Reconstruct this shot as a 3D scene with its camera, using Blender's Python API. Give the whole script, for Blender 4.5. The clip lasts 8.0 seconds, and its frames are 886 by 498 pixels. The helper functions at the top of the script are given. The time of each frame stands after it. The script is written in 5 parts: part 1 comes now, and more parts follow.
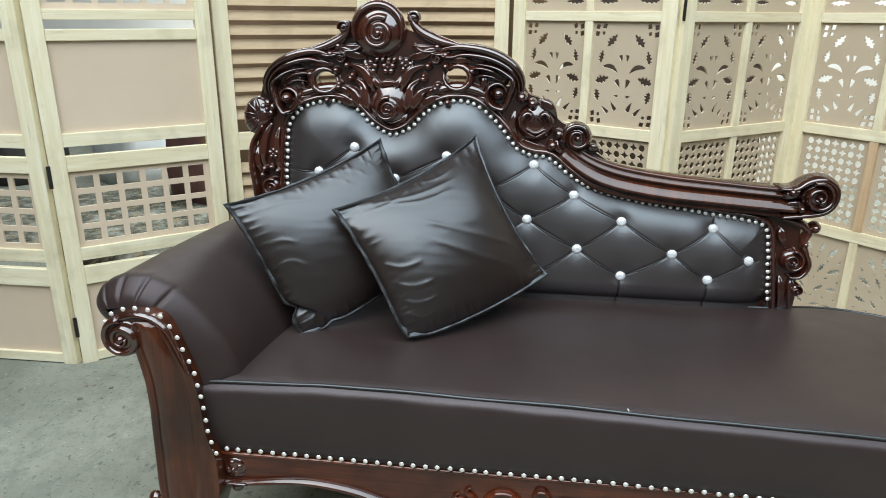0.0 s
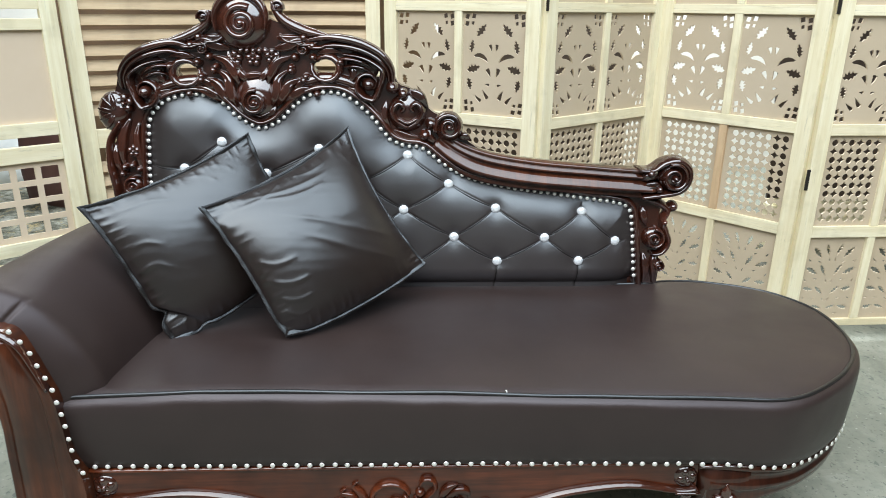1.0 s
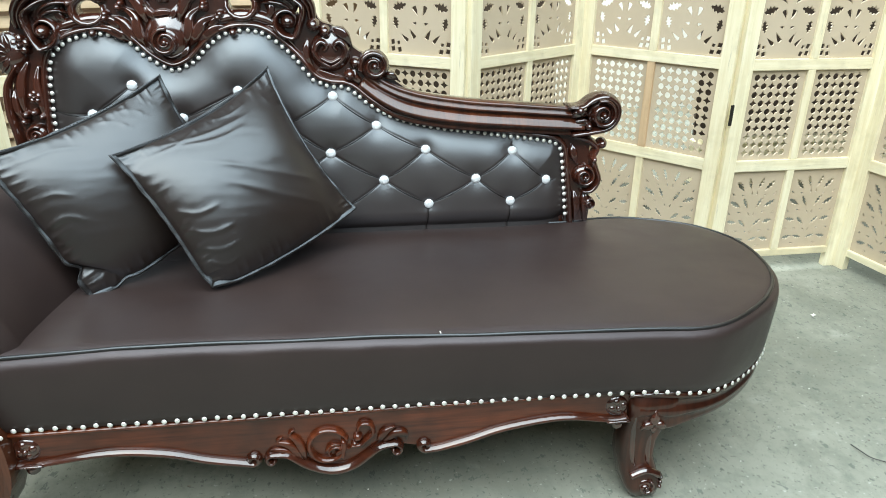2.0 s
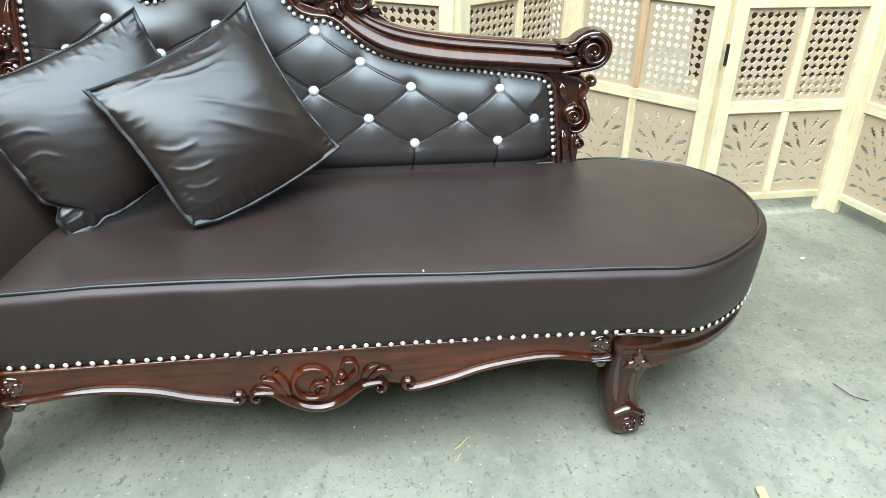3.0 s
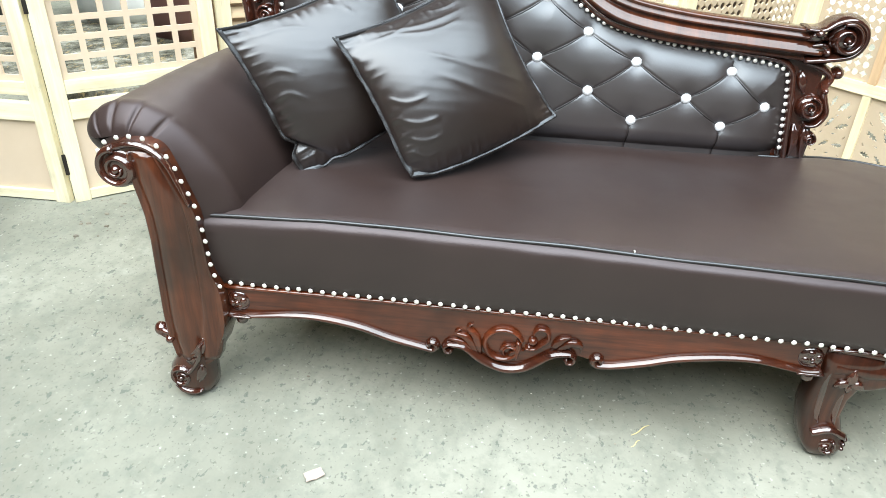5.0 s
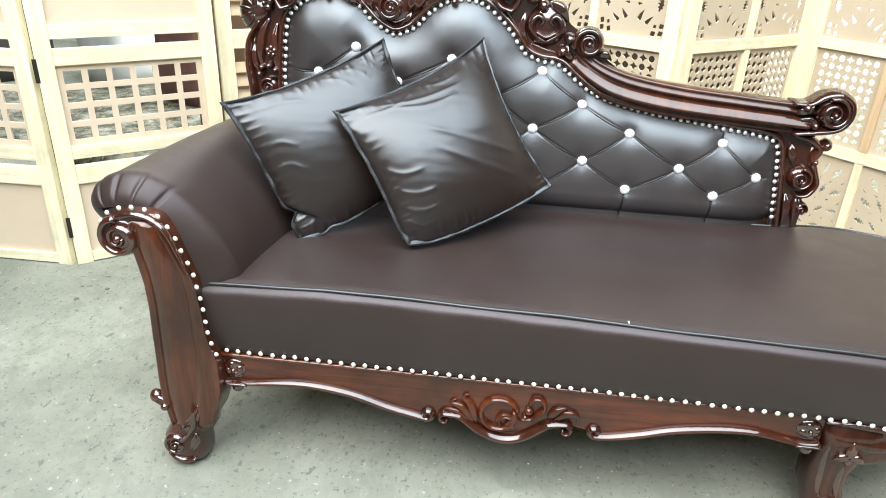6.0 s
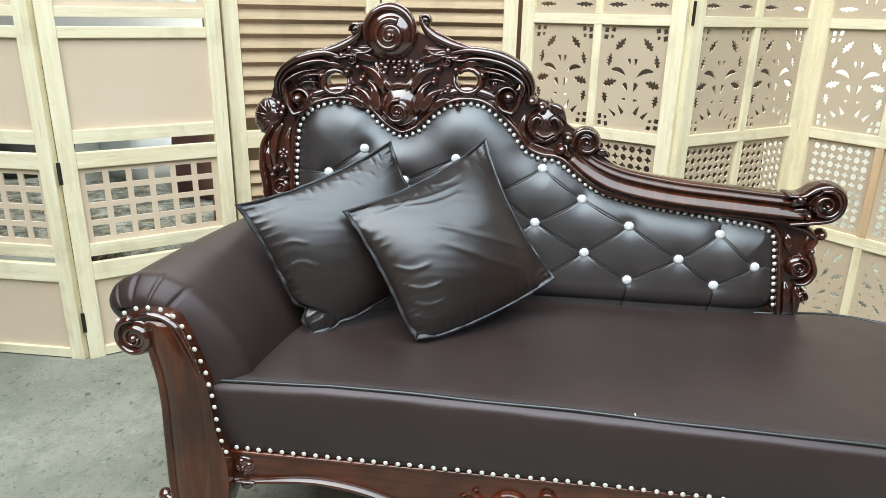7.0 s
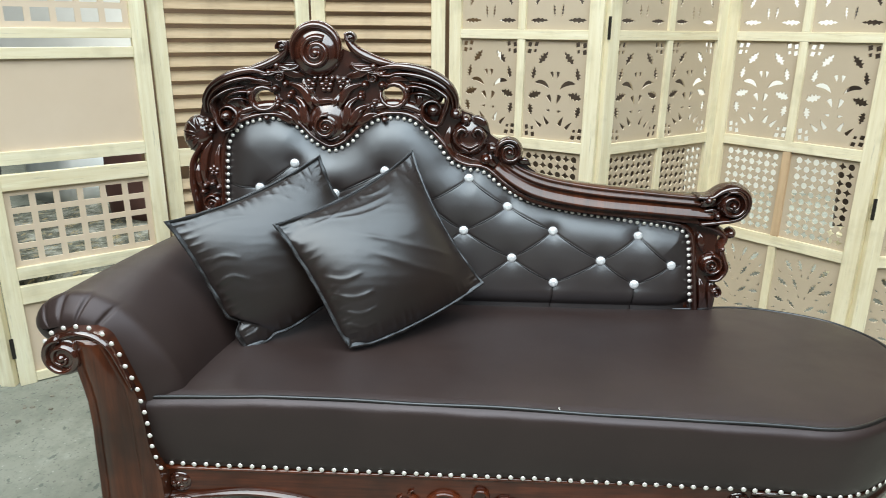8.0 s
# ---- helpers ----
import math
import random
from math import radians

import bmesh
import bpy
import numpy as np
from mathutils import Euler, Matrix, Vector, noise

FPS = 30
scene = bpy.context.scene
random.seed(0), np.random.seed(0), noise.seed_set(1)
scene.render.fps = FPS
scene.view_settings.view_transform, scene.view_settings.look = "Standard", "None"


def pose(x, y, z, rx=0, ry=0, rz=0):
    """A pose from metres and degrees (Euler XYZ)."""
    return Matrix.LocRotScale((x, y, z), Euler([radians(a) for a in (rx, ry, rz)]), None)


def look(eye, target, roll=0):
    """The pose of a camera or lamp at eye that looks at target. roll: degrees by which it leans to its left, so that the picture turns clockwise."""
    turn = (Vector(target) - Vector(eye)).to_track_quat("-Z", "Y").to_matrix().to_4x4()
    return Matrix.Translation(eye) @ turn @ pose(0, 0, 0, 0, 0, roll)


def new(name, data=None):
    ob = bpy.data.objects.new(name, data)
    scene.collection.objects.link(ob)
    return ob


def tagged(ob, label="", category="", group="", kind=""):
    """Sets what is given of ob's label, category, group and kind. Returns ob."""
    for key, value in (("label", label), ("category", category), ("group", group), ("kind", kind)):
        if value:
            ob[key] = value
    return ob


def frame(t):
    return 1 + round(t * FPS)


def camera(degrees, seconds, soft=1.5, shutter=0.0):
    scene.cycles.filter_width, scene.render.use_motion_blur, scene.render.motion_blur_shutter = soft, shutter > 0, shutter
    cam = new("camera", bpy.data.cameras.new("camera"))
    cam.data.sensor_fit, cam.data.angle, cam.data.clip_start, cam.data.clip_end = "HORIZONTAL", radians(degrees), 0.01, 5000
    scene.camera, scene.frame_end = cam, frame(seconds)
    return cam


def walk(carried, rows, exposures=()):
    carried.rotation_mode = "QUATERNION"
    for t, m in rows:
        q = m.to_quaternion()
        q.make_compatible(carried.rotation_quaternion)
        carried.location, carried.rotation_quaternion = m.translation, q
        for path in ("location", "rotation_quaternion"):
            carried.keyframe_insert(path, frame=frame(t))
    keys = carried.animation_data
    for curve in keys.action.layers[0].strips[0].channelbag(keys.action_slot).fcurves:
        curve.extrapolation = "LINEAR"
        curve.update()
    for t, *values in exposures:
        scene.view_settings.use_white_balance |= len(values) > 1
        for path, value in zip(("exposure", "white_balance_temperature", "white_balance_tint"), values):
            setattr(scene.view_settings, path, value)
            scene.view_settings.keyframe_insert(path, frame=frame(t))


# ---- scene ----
cam = camera(65.0, 8.0, soft=0.78, shutter=0.15)
PATH = [
    (0, (-0.002, -1.138, 1.11), (-0.236, 0.744, 0.474), 0.4),
    (0.5, (0.016, -1.136, 1.109), (-0.055, 0.754, 0.46), 0.4),
    (1, (0.03, -1.133, 1.111), (0.107, 0.754, 0.452), 0.6),
    (1.5, (0.038, -1.125, 1.102), (0.237, 0.741, 0.411), 0.5),
    (2, (0.048, -1.116, 1.09), (0.297, 0.703, 0.295), 0.6),
    (2.2, (0.053, -1.112, 1.082), (0.312, 0.684, 0.24), 0.7),
    (3.3, (0.077, -1.114, 1.058), (0.326, 0.636, 0.121), 0.7),
    (3.5, (0.054, -1.115, 1.053), (0.281, 0.634, 0.108), 1.2),
    (4, (0.02, -1.119, 1.05), (0.101, 0.626, 0.075), 2.0),
    (4.5, (-0.025, -1.122, 1.057), (-0.128, 0.606, 0.054), 2.7),
    (4.7, (-0.038, -1.121, 1.058), (-0.19, 0.599, 0.05), 2.7),
    (5.8, (-0.028, -1.123, 1.077), (-0.222, 0.643, 0.158), 2.1),
    (6, (-0.026, -1.12, 1.089), (-0.221, 0.672, 0.224), 2.3),
    (6.5, (-0.024, -1.122, 1.113), (-0.244, 0.716, 0.357), 1.2),
    (7, (-0.02, -1.147, 1.128), (-0.255, 0.73, 0.481), 1.1),
    (7.5, (-0.004, -1.174, 1.128), (-0.226, 0.717, 0.514), 0.7),
    (8, (0.026, -1.193, 1.131), (-0.062, 0.711, 0.525), 0.5),
]
EXPOSURES = [(t, e, k, g) for t, e, k, g in ((0, 0.11, 6550, 6), (0.8, 0.28, 6520, 7), (1.5, 0.38, 6550, 4), (2.2, 0.60, 6480, 1), (3.5, 0.90, 6600, 4), (4.5, 1.11, 6780, 7), (6.0, 1.00, 6800, 8), (6.5, 0.76, 6760, 8), (7.0, 0.42, 6740, 7), (8, 0.24, 6720, 5))]
walk(cam, [(t, look(eye, target, roll)) for t, eye, target, roll in PATH], EXPOSURES)

# ---- light ----
world = bpy.data.worlds.new("overcast_sky")
scene.world = world
world.use_nodes = True
wn = world.node_tree.nodes
sky = wn.new("ShaderNodeTexSky")
sky.sky_type = "NISHITA"
sky.sun_disc = False
sky.sun_elevation, sky.sun_rotation = radians(52), radians(205)
sky.air_density, sky.dust_density, sky.ozone_density = 1.0, 1.5, 1.0
wn["Background"].inputs["Strength"].default_value = 0.15
world.node_tree.links.new(sky.outputs[0], wn["Background"].inputs["Color"])

sun = new("sun", bpy.data.lights.new("sun", "SUN"))
sun.data.energy, sun.data.angle, sun.data.color = 0.5, radians(60), (1.0, 0.99, 0.98)
sun.matrix_world = look((-1.2, -2.6, 4.6), (0, 0, 0))

# area lamp added as the sky light through the unseen roof's opening
OPENING = (-2.5, 2.3, -3.8, 0.60)
REAR_OPENING = (-3.0, 3.6, 2.7, 4.4)
sky_fill = new("sky_fill", bpy.data.lights.new("sky_fill", "AREA"))
sky_fill.data.shape, sky_fill.data.size, sky_fill.data.size_y = "RECTANGLE", OPENING[1] - OPENING[0], OPENING[3] - OPENING[2]
sky_fill.data.energy, sky_fill.data.color = 260.0, (0.835, 0.925, 1.0)
sky_fill.matrix_world = pose((OPENING[0] + OPENING[1]) / 2, (OPENING[2] + OPENING[3]) / 2, 3.24)

# lamp added at the roof gap to brighten what stands behind the screens
rear_fill_lamp = new("rear_fill", bpy.data.lights.new("rear_fill", "AREA"))
rear_fill_lamp.data.shape, rear_fill_lamp.data.size, rear_fill_lamp.data.size_y = "RECTANGLE", REAR_OPENING[1] - REAR_OPENING[0], REAR_OPENING[3] - REAR_OPENING[2]
rear_fill_lamp.data.energy, rear_fill_lamp.data.color = 330.0, (0.90, 0.96, 1.0)
rear_fill_lamp.matrix_world = pose((REAR_OPENING[0] + REAR_OPENING[1]) / 2, (REAR_OPENING[2] + REAR_OPENING[3]) / 2, 3.24)

# ---- materials ----


def material(name, colour, rough=0.5, metal=0.0, spec=0.5, coat=0.0):
    m = bpy.data.materials.new(name)
    m.use_nodes = True
    b = m.node_tree.nodes["Principled BSDF"]
    b.inputs["Base Color"].default_value = (*colour, 1)
    b.inputs["Roughness"].default_value = rough
    b.inputs["Metallic"].default_value = metal
    b.inputs["Specular IOR Level"].default_value = spec
    b.inputs["Coat Weight"].default_value = coat
    b.inputs["Coat Roughness"].default_value = 0.07
    b.inputs["Coat IOR"].default_value = 1.65
    return m


def noise_node(m, scale, detail=4.0, stretch=(1, 1, 1), rough=0.55):
    n, k = m.node_tree.nodes, m.node_tree.links
    co = n.new("ShaderNodeTexCoord")
    mp = n.new("ShaderNodeMapping")
    mp.inputs["Scale"].default_value = stretch
    t = n.new("ShaderNodeTexNoise")
    t.inputs["Scale"].default_value, t.inputs["Detail"].default_value, t.inputs["Roughness"].default_value = scale, detail, rough
    k.new(co.outputs["Object"], mp.inputs[0])
    k.new(mp.outputs[0], t.inputs["Vector"])
    return t.outputs["Fac"]


def ramp_node(m, fac, stops):
    r = m.node_tree.nodes.new("ShaderNodeValToRGB")
    e = r.color_ramp.elements
    while len(e) < len(stops):
        e.new(0.5)
    for s, (p, c) in zip(e, stops):
        s.position, s.color = p, (*c, 1)
    m.node_tree.links.new(fac, r.inputs[0])
    return r.outputs[0]


def mix_node(m, fac, a, b, mode="MIX"):
    x = m.node_tree.nodes.new("ShaderNodeMix")
    x.data_type, x.blend_type = "RGBA", mode
    for sock, v in ((x.inputs["Factor"], fac), (x.inputs["A"], a), (x.inputs["B"], b)):
        if isinstance(v, (int, float)):
            sock.default_value = v
        elif isinstance(v, tuple):
            sock.default_value = (*v, 1)
        else:
            m.node_tree.links.new(v, sock)
    return x.outputs["Result"]


def base_link(m, sock, name="Base Color"):
    m.node_tree.links.new(sock, m.node_tree.nodes["Principled BSDF"].inputs[name])


def bump_link(m, sock, strength=0.3, distance=0.002):
    b = m.node_tree.nodes.new("ShaderNodeBump")
    b.inputs["Strength"].default_value, b.inputs["Distance"].default_value = strength, distance
    m.node_tree.links.new(sock, b.inputs["Height"])
    base_link(m, b.outputs[0], "Normal")


def leather(name, dark, light, rough_lo, rough_hi, gloss=0.7, tint=(0.83, 0.93, 1.0)):
    m = material(name, dark, 0.4, spec=gloss)
    m.node_tree.nodes["Principled BSDF"].inputs["Specular Tint"].default_value = (*tint, 1)
    m.node_tree.nodes["Principled BSDF"].inputs["IOR"].default_value = 1.45 + 0.13 * gloss
    big = noise_node(m, 5.0, 5.0)
    base_link(m, ramp_node(m, big, [(0.3, dark), (0.75, light)]))
    rr = ramp_node(m, noise_node(m, 9.0, 4.0), [(0.3, (rough_lo,) * 3), (0.7, (rough_hi,) * 3)])
    base_link(m, rr, "Roughness")
    vor = m.node_tree.nodes.new("ShaderNodeTexVoronoi")
    vor.inputs["Scale"].default_value = 700.0
    # fine grain over soft unevenness
    soft = m.node_tree.nodes.new("ShaderNodeBump")
    soft.inputs["Strength"].default_value, soft.inputs["Distance"].default_value = 0.35, 0.006
    m.node_tree.links.new(noise_node(m, 6.0, 2.0, (1, 1.4, 1.4)), soft.inputs["Height"])
    bump_link(m, vor.outputs["Distance"], 0.12, 0.0006)
    m.node_tree.links.new(soft.outputs[0], m.node_tree.nodes["Bump.001"].inputs["Normal"])
    return m


LEATHER = leather("brown_leather", (0.023, 0.0152, 0.0132), (0.032, 0.0220, 0.0194), 0.37, 0.46, 1.05)
LEATHER_SEAT = leather("seat_leather", (0.0232, 0.0144, 0.0126), (0.0330, 0.0212, 0.0183), 0.38, 0.47, 0.56, (0.97, 0.93, 1.0))
LEATHER_ARM = leather("arm_leather", (0.0235, 0.0148, 0.0130), (0.034, 0.0218, 0.0190), 0.38, 0.47, 0.42, (0.97, 0.93, 1.0))
LEATHER_PILLOW = leather("pillow_leather", (0.014, 0.0088, 0.0070), (0.023, 0.0145, 0.0115), 0.29, 0.38, 0.80, (0.87, 0.945, 1.0))
LEATHER_EDGE = leather("edge_leather", (0.009, 0.0062, 0.0054), (0.015, 0.0105, 0.0090), 0.30, 0.42, 0.75)
# darkened leather that carries the shade of the tufting creases
CREASE_SHADE = leather("crease_shade", (0.008, 0.0058, 0.0050), (0.013, 0.0095, 0.0082), 0.42, 0.6, 0.4)


def lacquer(name, lo, hi, stretch, shine=1.55, polish=0.05):
    m = material(name, lo, 0.40, spec=0.12, coat=1.0)
    m.node_tree.nodes["Principled BSDF"].inputs["Coat Roughness"].default_value = polish
    m.node_tree.nodes["Principled BSDF"].inputs["Coat IOR"].default_value = shine
    g = noise_node(m, 14.0, 8.0, stretch, 0.65)
    c = ramp_node(m, g, [(0.3, lo), (0.7, hi)])
    blot = noise_node(m, 6.0, 3.0)
    base_link(m, mix_node(m, ramp_node(m, blot, [(0.42, (0.0,) * 3), (0.66, (0.75,) * 3)]), c, tuple(v * 0.45 for v in lo)))
    bump_link(m, g, 0.12, 0.0012)
    return m


CARVED = lacquer("carved_mahogany", (0.020, 0.0054, 0.0030), (0.074, 0.0185, 0.0088), (1, 1, 1), 2.0, 0.11)
MAHOGANY = lacquer("mahogany_rail", (0.036, 0.0072, 0.0030), (0.150, 0.0340, 0.0115), (0.35, 1, 5))
MAHOGANY_POST = lacquer("mahogany_post", (0.034, 0.0086, 0.0036), (0.104, 0.0285, 0.0108), (5, 1, 0.35))

MAHOGANY_LEG = lacquer("mahogany_leg", (0.022, 0.0060, 0.0030), (0.078, 0.0205, 0.0088), (5, 1, 0.35))
BEAD = lacquer("mahogany_bead", (0.030, 0.0072, 0.0034), (0.086, 0.0220, 0.0092), (0.35, 1, 5), 1.72, 0.08)
STUD = material("brass_nickel_stud", (0.93, 0.91, 0.86), 0.32, metal=0.55)
THREAD = material("waxed_thread", (0.030, 0.024, 0.021), 0.6)
CRYSTAL = material("cut_crystal", (0.90, 0.93, 0.95), 0.05, metal=0.2, spec=1.0, coat=1.0)
HINGE = material("dark_steel_hinge", (0.05, 0.045, 0.04), 0.5, metal=0.8)


def pale_wood(name, lo, hi, stretch):
    m = material(name, lo, 0.55)
    g = noise_node(m, 16.0, 8.0, stretch, 0.65)
    c = ramp_node(m, g, [(0.3, lo), (0.68, hi)])
    stain = noise_node(m, 7.0, 5.0)
    info = m.node_tree.nodes.new("ShaderNodeObjectInfo")
    c = mix_node(m, ramp_node(m, info.outputs["Random"], [(0.4, (0.0,) * 3), (1.0, (0.24,) * 3)]), c, (lo[0] * 0.86, lo[1] * 0.76, lo[2] * 0.66))
    c = mix_node(m, ramp_node(m, stain, [(0.52, (0.0,) * 3), (0.74, (0.55,) * 3)]), c, tuple(v * 0.62 for v in lo))
    # grey handling dirt in short streaks, and paler scuffs
    c = mix_node(m, ramp_node(m, noise_node(m, 34.0, 5.0, stretch, 0.7), [(0.60, (0.0,) * 3), (0.72, (0.55,) * 3)]), c, (0.34, 0.31, 0.22))
    c = mix_node(m, ramp_node(m, noise_node(m, 11.0, 4.0, stretch, 0.6), [(0.56, (0.0,) * 3), (0.72, (0.5,) * 3)]), c, tuple(min(v * 1.08 + 0.06, 0.92) for v in hi))
    base_link(m, c)
    bump_link(m, g, 0.2, 0.0015)
    return m


PINE_V = pale_wood("pale_pine_upright", (0.71, 0.625, 0.40), (0.84, 0.78, 0.585), (4, 4, 0.25))
PINE_H = pale_wood("pale_pine_rail", (0.72, 0.635, 0.41), (0.84, 0.78, 0.585), (0.25, 4, 4))
PINE_TAN = pale_wood("tan_strip", (0.48, 0.33, 0.19), (0.62, 0.45, 0.28), (4, 4, 0.25))
SLAT = pale_wood("louvre_slat", (0.37, 0.265, 0.15), (0.51, 0.385, 0.235), (0.25, 4, 4))


def board(name, lo, hi):
    m = material(name, lo, 0.6)
    base_link(m, ramp_node(m, noise_node(m, 3.0, 6.0), [(0.3, lo), (0.7, hi)]))
    bump_link(m, noise_node(m, 160.0, 3.0), 0.08, 0.0008)
    return m


MDF = board("fibreboard", (0.46, 0.375, 0.265), (0.53, 0.44, 0.325))
MDF_PLAIN = board("plain_fibreboard", (0.60, 0.48, 0.35), (0.66, 0.54, 0.41))

CONCRETE = material("worn_concrete", (0.3, 0.31, 0.28), 0.85, spec=0.25)
cbig = ramp_node(CONCRETE, noise_node(CONCRETE, 1.4, 7.0, rough=0.6), [(0.32, (0.168, 0.172, 0.138)), (0.5, (0.240, 0.247, 0.203)), (0.72, (0.325, 0.329, 0.275))])
cbig = mix_node(CONCRETE, ramp_node(CONCRETE, noise_node(CONCRETE, 6.0, 6.0, (1, 0.6, 1), 0.7), [(0.35, (0.5,) * 3), (0.5, (0.0,) * 3)]), cbig, (0.15, 0.158, 0.128))
cbig = mix_node(CONCRETE, ramp_node(CONCRETE, noise_node(CONCRETE, 11.0, 5.0, (0.7, 1, 1), 0.65), [(0.60, (0.0,) * 3), (0.74, (0.38,) * 3)]), cbig, (0.40, 0.405, 0.35))
cbig = mix_node(CONCRETE, ramp_node(CONCRETE, noise_node(CONCRETE, 17.0, 5.0, (1, 0.8, 1), 0.7), [(0.38, (0.34,) * 3), (0.50, (0.0,) * 3)]), cbig, (0.165, 0.180, 0.150))
chips = noise_node(CONCRETE, 38.0, 4.0, (1, 0.7, 1), 0.65)
cmix = mix_node(CONCRETE, ramp_node(CONCRETE, chips, [(0.352, (0.62,) * 3), (0.386, (0.0,) * 3)]), cbig, (0.09, 0.105, 0.095))
cmix = mix_node(CONCRETE, ramp_node(CONCRETE, noise_node(CONCRETE, 26.0, 4.0, (1, 1, 1), 0.6), [(0.36, (0.30,) * 3), (0.46, (0.0,) * 3), (0.60, (0.0,) * 3)]), cmix, (0.15, 0.17, 0.14))
cmix = mix_node(CONCRETE, ramp_node(CONCRETE, noise_node(CONCRETE, 95.0, 4.0, (1, 0.8, 1), 0.6), [(0.355, (0.58,) * 3), (0.400, (0.0,) * 3)]), cmix, (0.10, 0.108, 0.09))
cmix = mix_node(CONCRETE, ramp_node(CONCRETE, noise_node(CONCRETE, 70.0, 2.0), [(0.67, (0.0,) * 3), (0.74, (0.36,) * 3)]), cmix, (0.60, 0.61, 0.55))
base_link(CONCRETE, cmix)
bump_link(CONCRETE, noise_node(CONCRETE, 45.0, 6.0), 0.4, 0.004)

RUBBISH = material("pale_rubbish", (0.5, 0.5, 0.45), 0.8)
base_link(RUBBISH, ramp_node(RUBBISH, noise_node(RUBBISH, 22.0, 6.0, (1, 1, 1.6), 0.7), [(0.34, (0.26, 0.26, 0.23)), (0.44, (0.62, 0.62, 0.58)), (0.58, (0.86, 0.85, 0.81))]))
bump_link(RUBBISH, noise_node(RUBBISH, 20.0, 5.0), 0.8, 0.02)
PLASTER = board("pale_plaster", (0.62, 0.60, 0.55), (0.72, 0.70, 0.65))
# near-black so that the unseen walls and roof reflect little
SURROUND_DARK = board("surround_dark", (0.060, 0.056, 0.050), (0.105, 0.098, 0.088))
SCRAP = board("dusty_card", (0.40, 0.33, 0.28), (0.55, 0.46, 0.40))
PAPER = material("white_paper", (0.80, 0.78, 0.72), 0.8)
STRAW = board("dry_leaf", (0.50, 0.42, 0.20), (0.62, 0.54, 0.30))
DEBRIS = board("dry_debris", (0.10, 0.09, 0.07), (0.30, 0.27, 0.21))
CLOTH_RED = board("maroon_cloth", (0.135, 0.062, 0.057), (0.205, 0.105, 0.094))
SACK = board("white_plastic_sack", (0.58, 0.62, 0.63), (0.84, 0.87, 0.86))
# dry soil; also colours the shade laid behind the fret screen
SOIL_SHADE = material("soil_shade", (0.15, 0.15, 0.12), 0.95, spec=0.1)
soil = ramp_node(SOIL_SHADE, noise_node(SOIL_SHADE, 9.0, 8.0, rough=0.75), [(0.36, (0.030, 0.030, 0.024)), (0.5, (0.12, 0.122, 0.098)), (0.64, (0.31, 0.31, 0.27))])
base_link(SOIL_SHADE, mix_node(SOIL_SHADE, ramp_node(SOIL_SHADE, noise_node(SOIL_SHADE, 30.0, 5.0, (1, 0.5, 1), 0.7), [(0.56, (0.0,) * 3), (0.62, (0.8,) * 3)]), soil, (0.30, 0.235, 0.125)))
bump_link(SOIL_SHADE, noise_node(SOIL_SHADE, 18.0, 6.0), 0.9, 0.02)
# brown for the shade between the louvre slats
SLAT_GAP_BROWN = board("slat_gap_backing", (0.15, 0.095, 0.058), (0.24, 0.155, 0.095))
DARK_BROWN = board("dark_brown_board", (0.050, 0.034, 0.025), (0.085, 0.060, 0.045))
DARK_BOX = board("dark_crate", (0.035, 0.033, 0.032), (0.07, 0.065, 0.06))

# ---- shaping helpers ----


def finish(name, bm, mat, parent=None, label="", smooth=True):
    me = bpy.data.meshes.new(name)
    bmesh.ops.recalc_face_normals(bm, faces=bm.faces)
    for f in bm.faces:
        f.smooth = smooth
    bm.to_mesh(me)
    bm.free()
    me.materials.append(mat)
    ob = new(name, me)
    ob.parent = parent
    return tagged(ob, label)


part = finish


def shared(name, me, parent, m, label=""):
    ob = new(name, me)
    ob.parent = parent
    ob.matrix_basis = m
    return tagged(ob, label)


def spline(pts, n=8, closed=False):
    """Catmull-Rom curve through pts."""
    p = [Vector(q) for q in pts]
    out = []
    count = len(p) if closed else len(p) - 1
    for i in range(count):
        if closed:
            a, b, c, d = p[i - 1], p[i], p[(i + 1) % len(p)], p[(i + 2) % len(p)]
        else:
            a, b, c, d = p[max(i - 1, 0)], p[i], p[i + 1], p[min(i + 2, len(p) - 1)]
        for j in range(n):
            t = j / n
            out.append(0.5 * ((2 * b) + (c - a) * t + (2 * a - 5 * b + 4 * c - d) * t * t + (3 * b - a - 3 * c + d) * t ** 3))
    if not closed:
        out.append(p[-1].copy())
    return out


def even(path, step, closed=False):
    """Points at even distances along a path."""
    src = list(path) + ([path[0]] if closed else [])
    lens = [0.0]
    for a, b in zip(src, src[1:]):
        lens.append(lens[-1] + (b - a).length)
    n = max(2, round(lens[-1] / step))
    out, i = [], 0
    for k in range(n if closed else n + 1):
        s = lens[-1] * k / n
        while i < len(src) - 2 and lens[i + 1] < s:
            i += 1
        f = (s - lens[i]) / max(lens[i + 1] - lens[i], 1e-9)
        out.append(src[i].lerp(src[i + 1], min(max(f, 0), 1)))
    return out


def loft(bm, rings, closed_ring=True, cap=True, closed_path=False):
    vs = [[bm.verts.new(p) for p in r] for r in rings]
    n = len(vs[0])
    pairs = list(zip(vs, vs[1:])) + ([(vs[-1], vs[0])] if closed_path else [])
    for a, b in pairs:
        for i in range(n if closed_ring else n - 1):
            j = (i + 1) % n
            bm.faces.new((a[i], a[j], b[j], b[i]))
    if cap and closed_ring and not closed_path:
        bm.faces.new(vs[0][::-1])
        bm.faces.new(vs[-1])
    return vs


